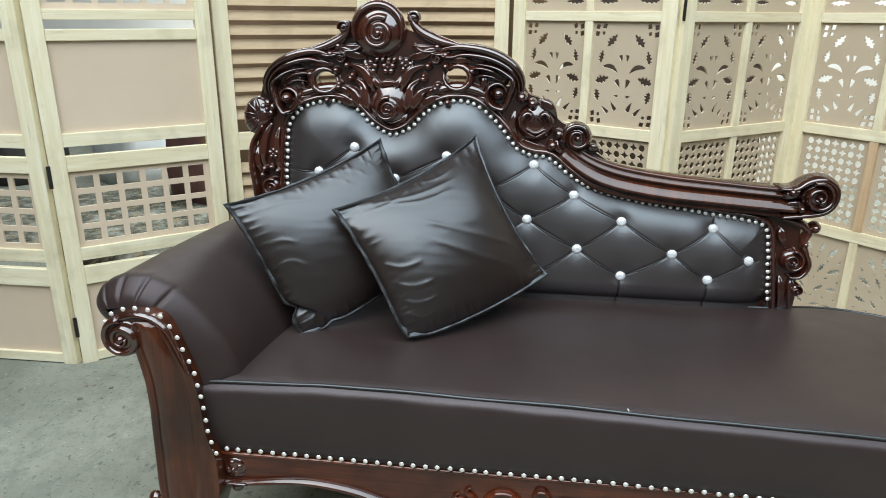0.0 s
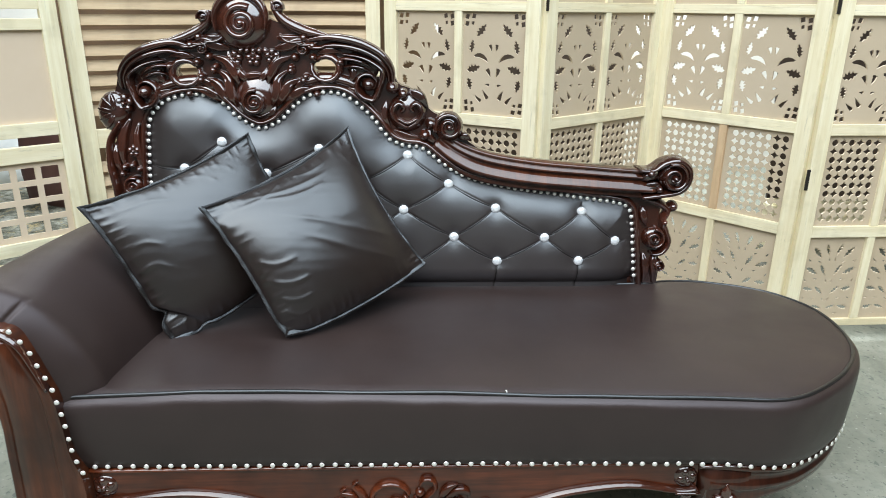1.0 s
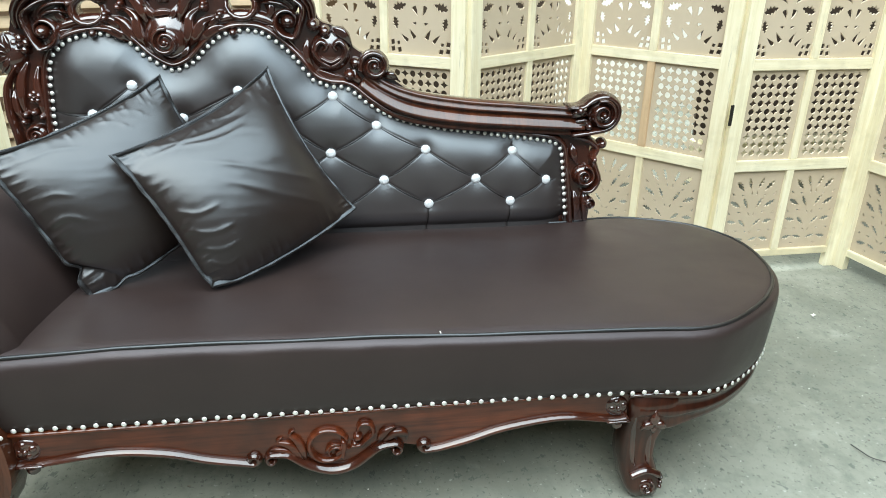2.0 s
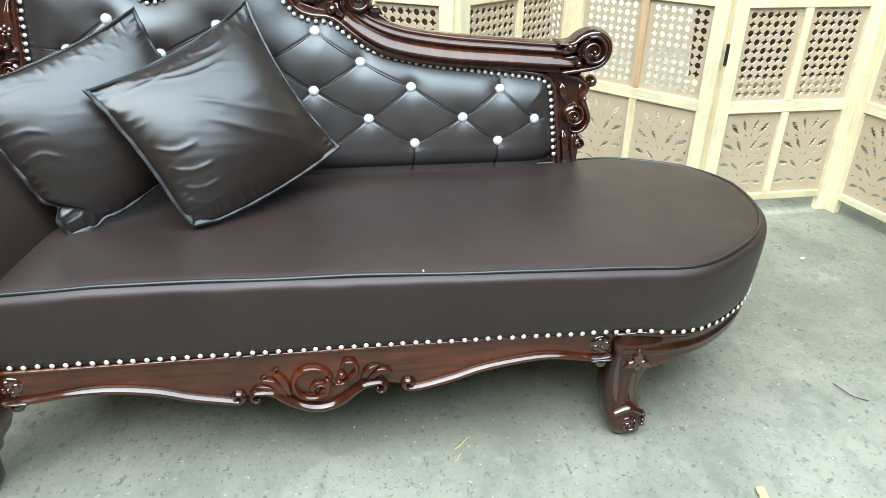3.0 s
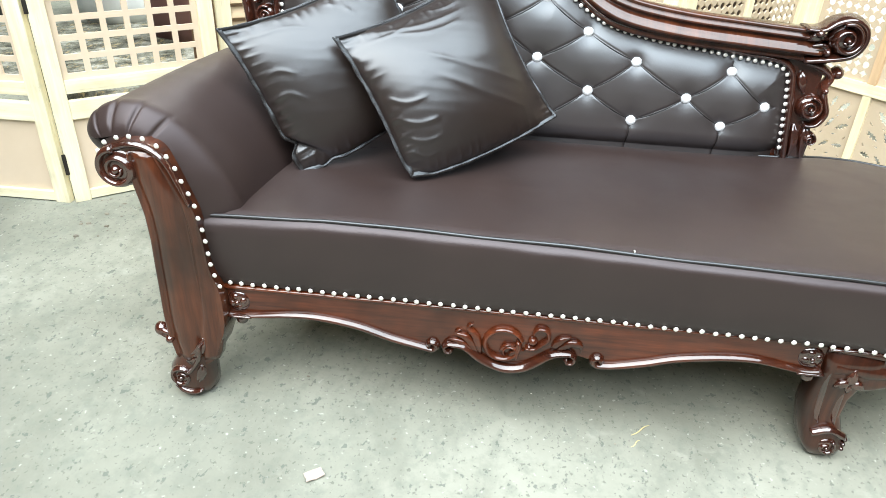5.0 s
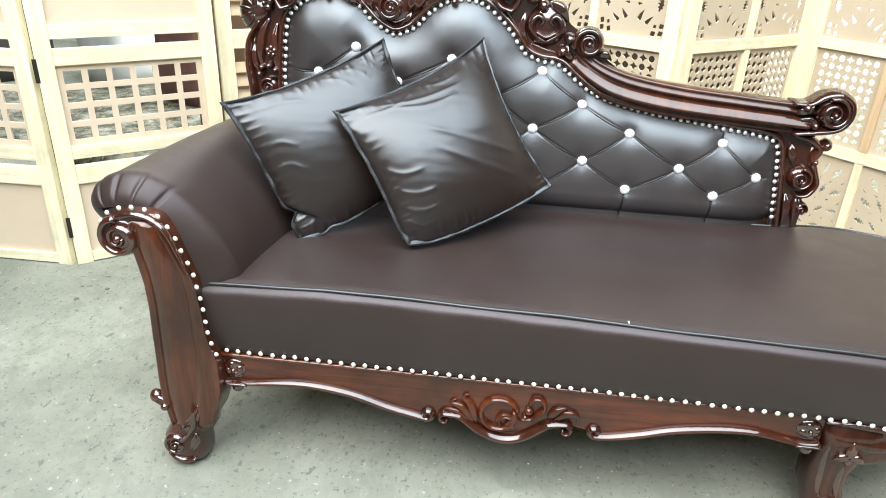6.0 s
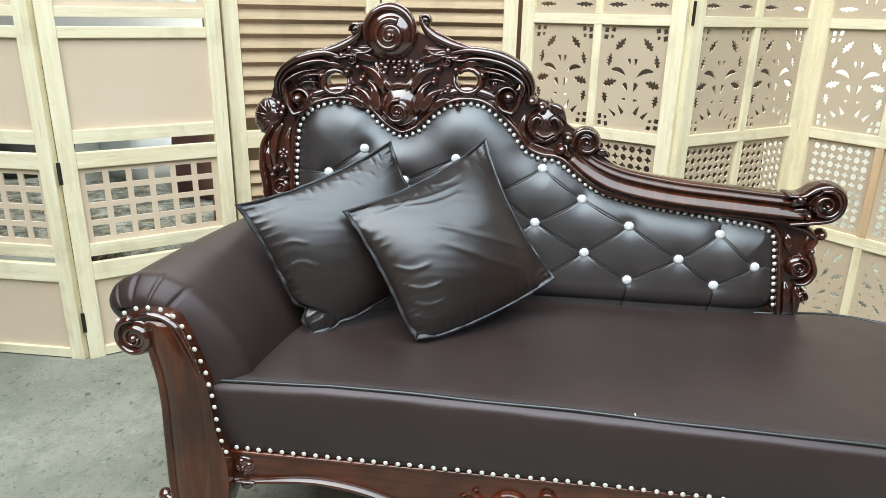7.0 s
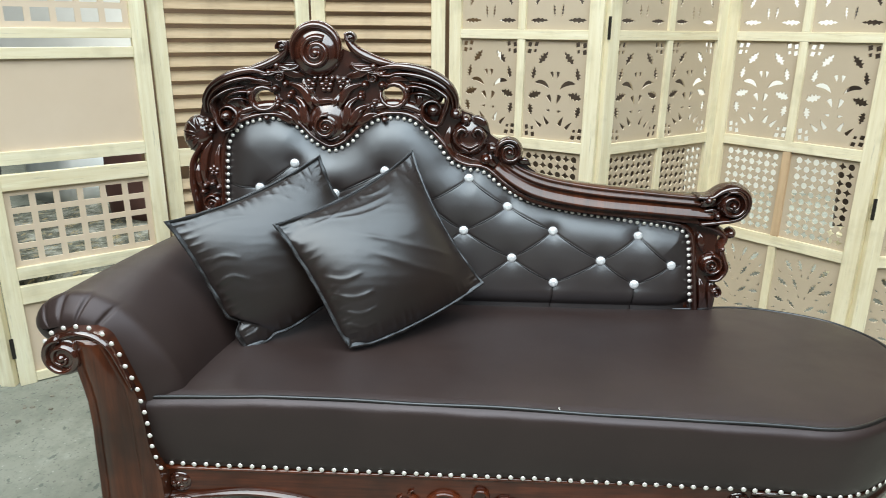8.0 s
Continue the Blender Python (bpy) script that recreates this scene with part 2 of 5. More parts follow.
def ramped(v, t):
    """A value along a stroke: a number, or a list of values at even steps."""
    if isinstance(v, (int, float)):
        return v
    x = t * (len(v) - 1)
    i = min(int(x), len(v) - 2)
    return v[i] + (v[i + 1] - v[i]) * (x - i)


def stroke(bm, path, width, height, seg=12, depth=0.0, groove=0.0, closed=False, facet=1.25):
    """A rounded carved bar along a path in the (x, z) plane. Width and height are half sizes; facet above 1 flattens its flanks; depth lifts it towards the viewer; groove sinks a channel along its ridge."""
    n = len(path)
    rings = []
    for i, p in enumerate(path):
        if closed:
            tan = path[(i + 1) % n] - path[i - 1]
        else:
            tan = path[min(i + 1, n - 1)] - path[max(i - 1, 0)]
        tan = Vector((tan[0], tan[1])).normalized() if tan.length > 1e-9 else Vector((1, 0))
        nor = Vector((-tan.y, tan.x))
        t = i / max(n - 1, 1)
        w, h, d = ramped(width, t), ramped(height, t), ramped(depth, t)
        ring = []
        for k in range(seg):
            a = 2 * math.pi * k / seg
            c, s = (math.copysign(abs(q) ** facet, q) for q in (math.cos(a), math.sin(a)))
            hh = h * s
            if s > 0 and groove:
                hh -= h * groove * math.exp(-(c / 0.3) ** 2)
            ring.append((p[0] + nor.x * w * c, -(d + hh), p[1] + nor.y * w * c))
        rings.append(ring)
    loft(bm, rings, closed_path=closed)


def spiral(cx, cz, r, turns, start, turn=1, inner=0.22, n=14):
    """Points of a volute that winds inwards; start in degrees, turn +1 anticlockwise."""
    out = []
    total = int(n * turns)
    for i in range(total + 1):
        f = i / total
        a = radians(start) + turn * 2 * math.pi * turns * f
        rr = r * (1 - f) + r * inner * f
        out.append(Vector((cx + rr * math.cos(a), cz + rr * math.sin(a))))
    return out


def dome(bm, cx, cz, r, h, depth=0.0, rows=7, seg=22, sx=1.0, sz=1.0):
    rings = []
    for i in range(rows):
        a = 0.5 * math.pi * i / rows
        rings.append([(cx + sx * r * math.cos(a) * math.cos(2 * math.pi * k / seg), -(depth + h * math.sin(a)), cz + sz * r * math.cos(a) * math.sin(2 * math.pi * k / seg)) for k in range(seg)])
    vs = loft(bm, rings, cap=False)
    top = bm.verts.new((cx, -(depth + h), cz))
    for k in range(seg):
        bm.faces.new((vs[-1][k], vs[-1][(k + 1) % seg], top))


def volute(bm, cx, cz, r, turns=1.6, start=90, turn=1, height=0.02, depth=0.01, lead=()):
    """A scroll: an optional lead-in, a winding bar and a raised eye on a dished disc."""
    sp = spiral(cx, cz, r * 0.8, turns, start, turn)
    path = even(spline([Vector(q) for q in lead] + sp, 3), 0.004)
    w = [0.20 * r] * 3 + [0.21 * r, 0.2 * r, 0.16 * r, 0.12 * r]
    if lead:
        w = [0.06 * r, 0.16 * r] + w
    stroke(bm, path, w, height, depth=depth)
    dome(bm, cx, cz, r * 0.84, height * 0.75, depth - 0.002)
    dome(bm, cx, cz, r * 0.24, height * 1.15, depth)


def leaf(bm, pts, w, h, depth=0.006, groove=0.55):
    path = even(spline([Vector(q) for q in pts], 6), 0.004)
    stroke(bm, path, [w * 0.25, w * 0.8, w, w * 0.85, w * 0.5, w * 0.12], [h * 0.4, h * 0.9, h, h, h * 0.7, h * 0.3], seg=12, depth=depth, groove=groove)


def flower(bm, cx, cz, r, depth, petals=5):
    for k in range(petals):
        a = 2 * math.pi * k / petals + 0.3
        dome(bm, cx + r * 0.60 * math.cos(a), cz + r * 0.60 * math.sin(a), r * 0.44, r * 0.45, depth, 5, 12)
    dome(bm, cx, cz, r * 0.30, r * 0.62, depth, 5, 12)


def plate(bm, outline, holes, d0, d1):
    """A flat piece cut to an outline in (x, z), between the depths d0 (front) and d1."""
    loops = []
    for pts in [outline] + list(holes):
        vs = [bm.verts.new((p[0], -d0, p[1])) for p in pts]
        es = [bm.edges.new((vs[i], vs[(i + 1) % len(vs)])) for i in range(len(vs))]
        loops.append((vs, es))
    res = bmesh.ops.triangle_fill(bm, use_beauty=True, use_dissolve=False, edges=[e for _, es in loops for e in es])
    faces = [g for g in res["geom"] if isinstance(g, bmesh.types.BMFace)]
    ext = bmesh.ops.extrude_face_region(bm, geom=faces)
    bmesh.ops.translate(bm, verts=[g for g in ext["geom"] if isinstance(g, bmesh.types.BMVert)], vec=(0, d0 - d1, 0))


def box(bm, x0, x1, y0, y1, z0, z1, bevel=0.0):
    r = bmesh.ops.create_cube(bm, size=1.0, matrix=Matrix.Translation(((x0 + x1) / 2, (y0 + y1) / 2, (z0 + z1) / 2)) @ Matrix.Diagonal((x1 - x0, y1 - y0, z1 - z0, 1)))
    if bevel:
        es = list({e for v in r["verts"] for e in v.link_edges})
        bmesh.ops.bevel(bm, geom=es, offset=bevel, segments=2, affect="EDGES", profile=0.7)


def lean(bm):
    """From the flat plan of the back to its place, leaning away from the seat."""
    for v in bm.verts:
        v.co.y += 0.525 + 0.12 * (v.co.z - 0.445)


def back_at(x, z, d):
    return Vector((x, 0.525 + 0.12 * (z - 0.445) - d, z))


# ---- ground and walls ----
gb = bmesh.new()
bmesh.ops.create_grid(gb, x_segments=2, y_segments=2, size=400)
tagged(finish("ground", gb, CONCRETE), "worn grey-green concrete yard floor, stained and speckled", "floor", kind="structure")

wb = bmesh.new()
box(wb, -7, 7, 4.6, 4.85, 0, 3.2)
tagged(finish("wall_north", wb, PLASTER, smooth=False), "pale plastered yard wall behind the screens", "wall", kind="structure")

# unseen dark walls added round the display to cut light and reflections
for wall_name, wall_box in (("surround_south", (-7, 7, -5.25, -5.0)), ("surround_west", (-7.25, -7, -5.25, 4.85)), ("surround_east", (7, 7.25, -5.25, 4.85))):
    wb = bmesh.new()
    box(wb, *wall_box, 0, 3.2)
    tagged(finish(wall_name, wb, SURROUND_DARK, smooth=False), "unseen near-black wall added to cut light and reflections", "wall", kind="structure")

# unseen roof added to shape the light: one wide opening in front, one behind
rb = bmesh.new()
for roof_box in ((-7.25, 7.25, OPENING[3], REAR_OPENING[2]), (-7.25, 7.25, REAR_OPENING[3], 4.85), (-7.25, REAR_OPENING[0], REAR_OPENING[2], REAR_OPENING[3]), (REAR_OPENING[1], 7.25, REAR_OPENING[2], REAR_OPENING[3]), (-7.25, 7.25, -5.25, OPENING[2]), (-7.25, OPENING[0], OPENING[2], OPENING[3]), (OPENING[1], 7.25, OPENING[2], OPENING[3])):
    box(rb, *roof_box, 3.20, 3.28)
tagged(finish("surround_roof", rb, SURROUND_DARK, smooth=False), "unseen roof added to shape the light, with a wide opening to the sky", "roof", kind="structure")

# ---- chaise longue ----
chaise = tagged(new("chaise_longue"), "dark brown leather chaise longue, carved mahogany frame, tufted back", "chaise longue")

PANEL = [(-0.612, 0.43), (-0.614, 0.60), (-0.614, 0.714), (-0.612, 0.771), (-0.605, 0.842), (-0.579, 0.882), (-0.536, 0.902), (-0.486, 0.908),
         (-0.437, 0.895), (-0.403, 0.862), (-0.367, 0.838), (-0.338, 0.830), (-0.296, 0.848), (-0.261, 0.883), (-0.226, 0.906), (-0.184, 0.915),
         (-0.141, 0.908), (-0.098, 0.878), (-0.062, 0.841), (-0.033, 0.805), (0.004, 0.790), (0.046, 0.784), (0.091, 0.750), (0.149, 0.716),
         (0.251, 0.690), (0.397, 0.669), (0.527, 0.651), (0.562, 0.638), (0.573, 0.606), (0.582, 0.52), (0.591, 0.43)]
OUTER = [(-0.69, 0.43), (-0.70, 0.60), (-0.704, 0.682), (-0.706, 0.754), (-0.69, 0.812), (-0.715, 0.842), (-0.712, 0.887), (-0.684, 0.912),
         (-0.664, 0.975), (-0.614, 1.010), (-0.533, 1.030), (-0.477, 1.048), (-0.44, 1.08), (-0.42, 1.118), (-0.382, 1.130), (-0.340, 1.118), (-0.315, 1.082),
         (-0.270, 1.066), (-0.200, 1.043), (-0.130, 1.030), (-0.062, 1.006), (-0.028, 0.970), (-0.012, 0.935), (0.022, 0.920), (0.058, 0.880),
         (0.085, 0.862), (0.113, 0.866), (0.135, 0.846), (0.150, 0.806), (0.217, 0.765), (0.304, 0.748), (0.462, 0.733), (0.591, 0.724), (0.65, 0.715),
         (0.652, 0.675), (0.648, 0.609), (0.660, 0.551), (0.652, 0.505), (0.655, 0.475), (0.650, 0.43)]
BUTTONS = [(-0.434, 0.799), (-0.331, 0.725), (-0.203, 0.784), (0.010, 0.766), (0.110, 0.697), (-0.001, 0.637), (0.227, 0.639), (0.124, 0.569), (0.351, 0.566),
           (0.233, 0.507), (0.444, 0.629), (0.531, 0.556), (0.439, 0.507), (-0.525, 0.737), (-0.100, 0.706), (-0.216, 0.650), (-0.425, 0.664), (-0.108, 0.572), (-0.320, 0.590)]
CREASES = [(0, 1), (1, 2), (2, 14), (14, 3), (3, 4), (4, 6), (6, 8), (8, 12), (5, 7), (7, 9), (14, 5), (5, 4), (7, 6), (9, 8), (8, 10), (10, 11), (11, 12),
           (0, 13), (1, 15), (15, 14), (15, 17), (17, 5), (1, 16), (16, 13), (16, 18), (18, 15)]
panel_line = spline(PANEL, 6)


def crease_lines():
    out = [(BUTTONS[a], BUTTONS[b]) for a, b in CREASES]
    out += [(BUTTONS[9], (0.228, 0.43)), (BUTTONS[12], (0.436, 0.43)), (BUTTONS[7], (0.02, 0.50)), (BUTTONS[13], (-0.61, 0.742))]
    out += [(BUTTONS[11], (0.555, 0.556)), (BUTTONS[10], (0.446, 0.648))]
    return out


def segment_distance(px, pz, a, b):
    ax, az, bx, bz = a[0], a[1], b[0], b[1]
    lx, lz = bx - ax, bz - az
    t = np.clip(((px - ax) * lx + (pz - az) * lz) / max(lx * lx + lz * lz, 1e-12), 0, 1)
    return np.hypot(px - ax - t * lx, pz - az - t * lz)


def inside(px, pz, poly):
    res = np.zeros(px.shape, bool)
    for a, b in zip(poly, list(poly[1:]) + [poly[0]]):
        if a[1] != b[1]:
            hit = ((a[1] > pz) != (b[1] > pz)) & (px < (b[0] - a[0]) * (pz - a[1]) / (b[1] - a[1]) + a[0])
            res ^= hit
    return res


def tuft_depth(px, pz):
    dist = np.full(px.shape, 9.0)
    for a, b in zip(panel_line, panel_line[1:]):
        dist = np.minimum(dist, segment_distance(px, pz, a, b))
    near = np.full(px.shape, 9.0)
    for q in BUTTONS:
        near = np.minimum(near, np.hypot(px - q[0], pz - q[1]))
    line = np.full(px.shape, 9.0)
    for a, b in crease_lines():
        line = np.minimum(line, segment_distance(px, pz, a, b))
    d = 0.008 + 0.032 * (1 - np.exp(-(dist / 0.034) ** 1.3))
    d -= 0.012 * np.exp(-(near / 0.022) ** 1.3)
    d -= 0.0014 * np.exp(-(line / 0.020) ** 1.2) + 0.0018 * np.exp(-(line / 0.0028) ** 2)
    # tucked in above the seat
    low = np.clip((0.492 - pz) / 0.045, 0, 1)
    d -= 0.026 * low * low
    return d, dist


def tufted_panel():
    xs, zs = np.arange(-0.632, 0.612, 0.0017), np.arange(0.42, 0.935, 0.0017)
    gx, gz = np.meshgrid(xs, zs)
    d, dist = tuft_depth(gx, gz)
    ok = inside(gx, gz, panel_line)
    keep = ok | (dist < 0.012)
    d = np.where(ok, d, 0.006)
    ids, verts, faces = {}, [], []
    rows, cols = gx.shape
    for j in range(rows - 1):
        for i in range(cols - 1):
            quad = ((j, i), (j, i + 1), (j + 1, i + 1), (j + 1, i))
            if all(keep[q] for q in quad):
                f = []
                for q in quad:
                    if q not in ids:
                        ids[q] = len(verts)
                        verts.append(back_at(float(gx[q]), float(gz[q]), float(d[q])))
                    f.append(ids[q])
                faces.append(f)
    me = bpy.data.meshes.new("backrest")
    me.from_pydata(verts, [], faces)
    for p in me.polygons:
        p.use_smooth = True
    me.materials.append(LEATHER)
    ob = new("backrest", me)
    ob.parent = chaise
    return tagged(ob, "button-tufted brown leather back panel")


backrest = tufted_panel()

# tucked folds of leather between the buttons, dark to give the creases' shade
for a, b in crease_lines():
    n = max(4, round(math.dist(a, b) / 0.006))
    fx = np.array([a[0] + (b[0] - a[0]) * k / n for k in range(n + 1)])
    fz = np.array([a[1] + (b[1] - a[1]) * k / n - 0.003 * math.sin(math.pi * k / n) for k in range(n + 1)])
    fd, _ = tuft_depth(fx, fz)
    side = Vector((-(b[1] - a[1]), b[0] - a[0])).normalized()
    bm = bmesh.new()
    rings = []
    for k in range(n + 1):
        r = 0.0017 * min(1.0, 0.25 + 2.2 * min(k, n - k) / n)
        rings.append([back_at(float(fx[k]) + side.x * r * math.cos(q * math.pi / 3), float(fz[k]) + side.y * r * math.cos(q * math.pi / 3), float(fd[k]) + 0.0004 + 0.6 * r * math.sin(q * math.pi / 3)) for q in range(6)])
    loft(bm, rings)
    part("fold", bm, CREASE_SHADE, backrest)

# crystal buttons
bb = bmesh.new()
rings = []
for r, y in ((0.0118, 0.0), (0.0124, -0.0035), (0.0098, -0.0076), (0.0050, -0.0098)):
    rings.append([(r * math.cos(2 * math.pi * k / 10 + y * 60), y, r * math.sin(2 * math.pi * k / 10 + y * 60)) for k in range(10)])
loft(bb, rings)
first_button = part("button", bb, CRYSTAL, backrest, "faceted crystal button", smooth=False)
depths, _ = tuft_depth(np.array([b[0] for b in BUTTONS]), np.array([b[1] for b in BUTTONS]))
for i, (b, d) in enumerate(zip(BUTTONS, depths)):
    m = Matrix.Translation(back_at(b[0], b[1], float(d) + 0.002)) @ Matrix.Rotation(0.6 * i, 4, "Y")
    if i == 0:
        first_button.matrix_basis = m
    else:
        shared("button", first_button.data, backrest, m, "faceted crystal button")

# backing board of the back
kb = bmesh.new()
plate(kb, [Vector(p) for p in PANEL], [], -0.012, -0.045)
lean(kb)
part("back_board", kb, MAHOGANY, chaise, smooth=False)

# carved crest: a cut board with openings, then the carving on it
cb = bmesh.new()
outline = spline(OUTER, 4) + list(reversed(spline([(x, z) for x, z in PANEL], 3)))
holes = []
for cx, cz, rx, rz in ((-0.512, 0.960, 0.026, 0.018), (-0.182, 0.972, 0.030, 0.018), (-0.622, 0.958, 0.012, 0.014), (-0.060, 0.968, 0.014, 0.018)):
    holes.append([Vector((cx + rx * math.cos(a * math.pi / 12), cz + rz * math.sin(a * math.pi / 12))) for a in range(24)])
plate(cb, outline, holes, 0.003, -0.03)
lean(cb)
crest = part("crest_board", cb, CARVED, chaise, "carved glossy dark mahogany crest", smooth=False)


def carved(name, build, parent=None, mat=None, label=""):
    bm = bmesh.new()
    build(bm)
    lean(bm)
    return part(name, bm, mat or CARVED, parent or crest, label)


def rim(bm):
    n = len(panel_line)
    out = []
    for i, p in enumerate(panel_line):
        t = (panel_line[min(i + 1, n - 1)] - panel_line[max(i - 1, 0)]).normalized()
        out.append(p + Vector((-t.y, t.x)) * 0.012)
    stroke(bm, even(out, 0.008), 0.0085, 0.015, depth=0.008)


carved("rim_moulding", rim)


def shell(bm):
    dome(bm, -0.376, 1.074, 0.068, 0.030, 0.004, 14, 44, 0.95, 0.95)
    volute(bm, -0.374, 1.070, 0.048, 1.9, 60, 1, 0.020, 0.022)
    stroke(bm, even(spline(spiral(-0.378, 1.075, 0.062, 0.62, -20, 1, 0.95), 4), 0.005), [0.004, 0.010, 0.012, 0.010, 0.004], 0.018, depth=0.016)


carved("shell_scroll", shell)


def ear(sign):
    def build(bm):
        if sign < 0:
            volute(bm, -0.462, 1.083, 0.019, 1.2, 200, -1, 0.016, 0.010)
            stroke(bm, even(spline([(-0.450, 1.098), (-0.452, 1.074), (-0.475, 1.054), (-0.515, 1.036), (-0.56, 1.026)], 6), 0.005), [0.006, 0.012, 0.013, 0.011, 0.004], 0.016, depth=0.008)
        else:
            volute(bm, -0.292, 1.106, 0.019, 1.2, -20, 1, 0.016, 0.010)
            stroke(bm, even(spline([(-0.303, 1.118), (-0.292, 1.092), (-0.268, 1.070), (-0.225, 1.052), (-0.17, 1.042)], 6), 0.005), [0.006, 0.012, 0.014, 0.011, 0.004], 0.016, depth=0.008)
    return build


carved("ear_scroll", ear(-1))
carved("ear_scroll", ear(1))


def big_c(sign):
    def build(bm):
        if sign < 0:
            arc = [(-0.490, 1.012), (-0.535, 1.026), (-0.590, 1.016), (-0.640, 0.990), (-0.664, 0.955), (-0.662, 0.920)]
            inner = [(-0.500, 0.990), (-0.545, 1.000), (-0.595, 0.986), (-0.625, 0.955)]
            eye, start, turn = (-0.606, 0.914), 180, 1
        else:
            arc = [(-0.235, 1.030), (-0.180, 1.040), (-0.110, 1.030), (-0.055, 1.004), (-0.028, 0.970), (-0.024, 0.935)]
            inner = [(-0.205, 1.010), (-0.150, 1.016), (-0.095, 1.002), (-0.062, 0.978)]
            eye, start, turn = (-0.082, 0.934), 0, -1
        dome(bm, eye[0] + (arc[2][0] - eye[0]) * 0.45, eye[1] + (arc[2][1] - eye[1]) * 0.45, 0.040, 0.014, 0.002, 6, 20)
        for k, (g, wide, tall) in enumerate(((0.0, 0.0105, 0.032), (0.17, 0.0090, 0.026), (0.36, 0.0085, 0.034))):
            run = [Vector((x + (eye[0] - x) * g, z + (eye[1] - z) * g)) for x, z in (arc if k < 2 else arc[1:5])]
            if k == 2:
                run += spiral(eye[0], eye[1], 0.037, 1.15, start - turn * -40, turn, 0.32)[1:]
            stroke(bm, even(spline(run, 4), 0.005), [wide * 0.35, wide * 0.8, wide, wide * 1.1, wide, wide * 0.8, wide * 0.45], [tall * 0.4, tall * 0.8, tall, tall, tall * 0.95, tall * 0.8, tall * 0.5], seg=14, depth=0.004, groove=0.25 if k == 0 else 0.0)
        dome(bm, eye[0], eye[1], 0.017, 0.036, 0.006)
        for k in range(2):
            f = 0.20 * k + 0.30
            rib = [(x + (eye[0] - x) * f, z + (eye[1] - z) * f) for x, z in inner]
            stroke(bm, even(spline(rib, 6), 0.005), [0.003, 0.0060, 0.0065, 0.003], [0.008, 0.026 - 0.004 * k, 0.024 - 0.003 * k, 0.005], depth=0.006)
    return build


carved("c_scroll", big_c(-1))
carved("c_scroll", big_c(1))


def small_ring(cx, cz, sign):
    def build(bm):
        path = [Vector((cx + (p.x - cx) * 1.12, p.y)) for p in spiral(cx, cz, 0.031, 0.95, 90 + sign * 70, sign, 0.86)]
        stroke(bm, path, [0.005, 0.010, 0.011, 0.010, 0.006], [0.014, 0.024, 0.026, 0.022, 0.014], depth=0.004)
        dome(bm, cx + sign * 0.034, cz + 0.014, 0.011, 0.026, 0.006)
        dome(bm, cx - sign * 0.030, cz + 0.024, 0.010, 0.022, 0.006)
        leaf(bm, [(cx - sign * 0.02, cz + 0.034), (cx + sign * 0.012, cz + 0.040), (cx + sign * 0.040, cz + 0.034)], 0.010, 0.018)
    return build


carved("ring_scroll", small_ring(-0.512, 0.958, -1))
carved("ring_scroll", small_ring(-0.182, 0.970, 1))


def central_fan(bm):
    for cx, cz in ((-0.397, 0.990), (-0.353, 0.990), (-0.309, 0.995)):
        flower(bm, cx, cz, 0.0185, 0.010)
    volute(bm, -0.352, 0.892, 0.036, 1.8, 80, 1, 0.020, 0.020)
    dome(bm, -0.350, 0.898, 0.056, 0.024, 0.002, 12, 40, 0.9, 1.05)
    c = -0.355
    for sx in (-1, 1):
        for pts, w, h in (([(0.040, 0.876), (0.054, 0.912), (0.060, 0.946), (0.090, 0.968)], 0.0135, 0.030), ([(0.054, 0.882), (0.072, 0.910), (0.088, 0.934), (0.120, 0.946)], 0.0145, 0.032),
                          ([(0.074, 0.892), (0.096, 0.908), (0.120, 0.920), (0.150, 0.914)], 0.0140, 0.028), ([(0.034, 0.930), (0.044, 0.958), (0.062, 0.984), (0.100, 0.998)], 0.0125, 0.026),
                          ([(0.052, 1.012), (0.082, 1.018), (0.112, 1.030), (0.142, 1.024)], 0.0140, 0.024), ([(0.060, 1.038), (0.090, 1.034), (0.122, 1.042)], 0.0120, 0.022)):
            run = [(c + sx * x, z) for x, z in pts]
            leaf(bm, run, w, h)
            dome(bm, run[-1][0], run[-1][1] - 0.004, 0.0105, h * 0.85, 0.006, 5, 14)
        leaf(bm, [(c + sx * 0.014, 0.936), (c + sx * 0.028, 0.956), (c + sx * 0.036, 0.972)], 0.010, 0.020)
    leaf(bm, [(-0.382, 0.945), (-0.352, 0.953), (-0.322, 0.950)], 0.009, 0.022)
    leaf(bm, [(-0.396, 0.880), (-0.362, 0.858), (-0.344, 0.856)], 0.008, 0.018)
    leaf(bm, [(-0.304, 0.882), (-0.318, 0.864), (-0.338, 0.857)], 0.008, 0.018)


carved("acanthus", central_fan)


def crest_ribs(bm):
    c = -0.352
    for sx in (-1, 1):
        leaf(bm, [(c + sx * 0.028, 0.962), (c + sx * 0.052, 0.985), (c + sx * 0.060, 1.012)], 0.009, 0.018)
        leaf(bm, [(c + sx * 0.092, 0.915), (c + sx * 0.110, 0.935), (c + sx * 0.138, 0.942)], 0.011, 0.024)
        dome(bm, c + sx * 0.122, 0.950, 0.010, 0.024, 0.006, 4, 10)
        dome(bm, c + sx * 0.088, 0.972, 0.009, 0.024, 0.006, 4, 10)
    for k in range(5):
        leaf(bm, [(c - 0.024 + 0.012 * k, 1.016), (c - 0.030 + 0.015 * k, 1.006), (c - 0.036 + 0.018 * k, 0.998)], 0.006, 0.016, 0.008, 0.3)


carved("rib_leaves", crest_ribs)


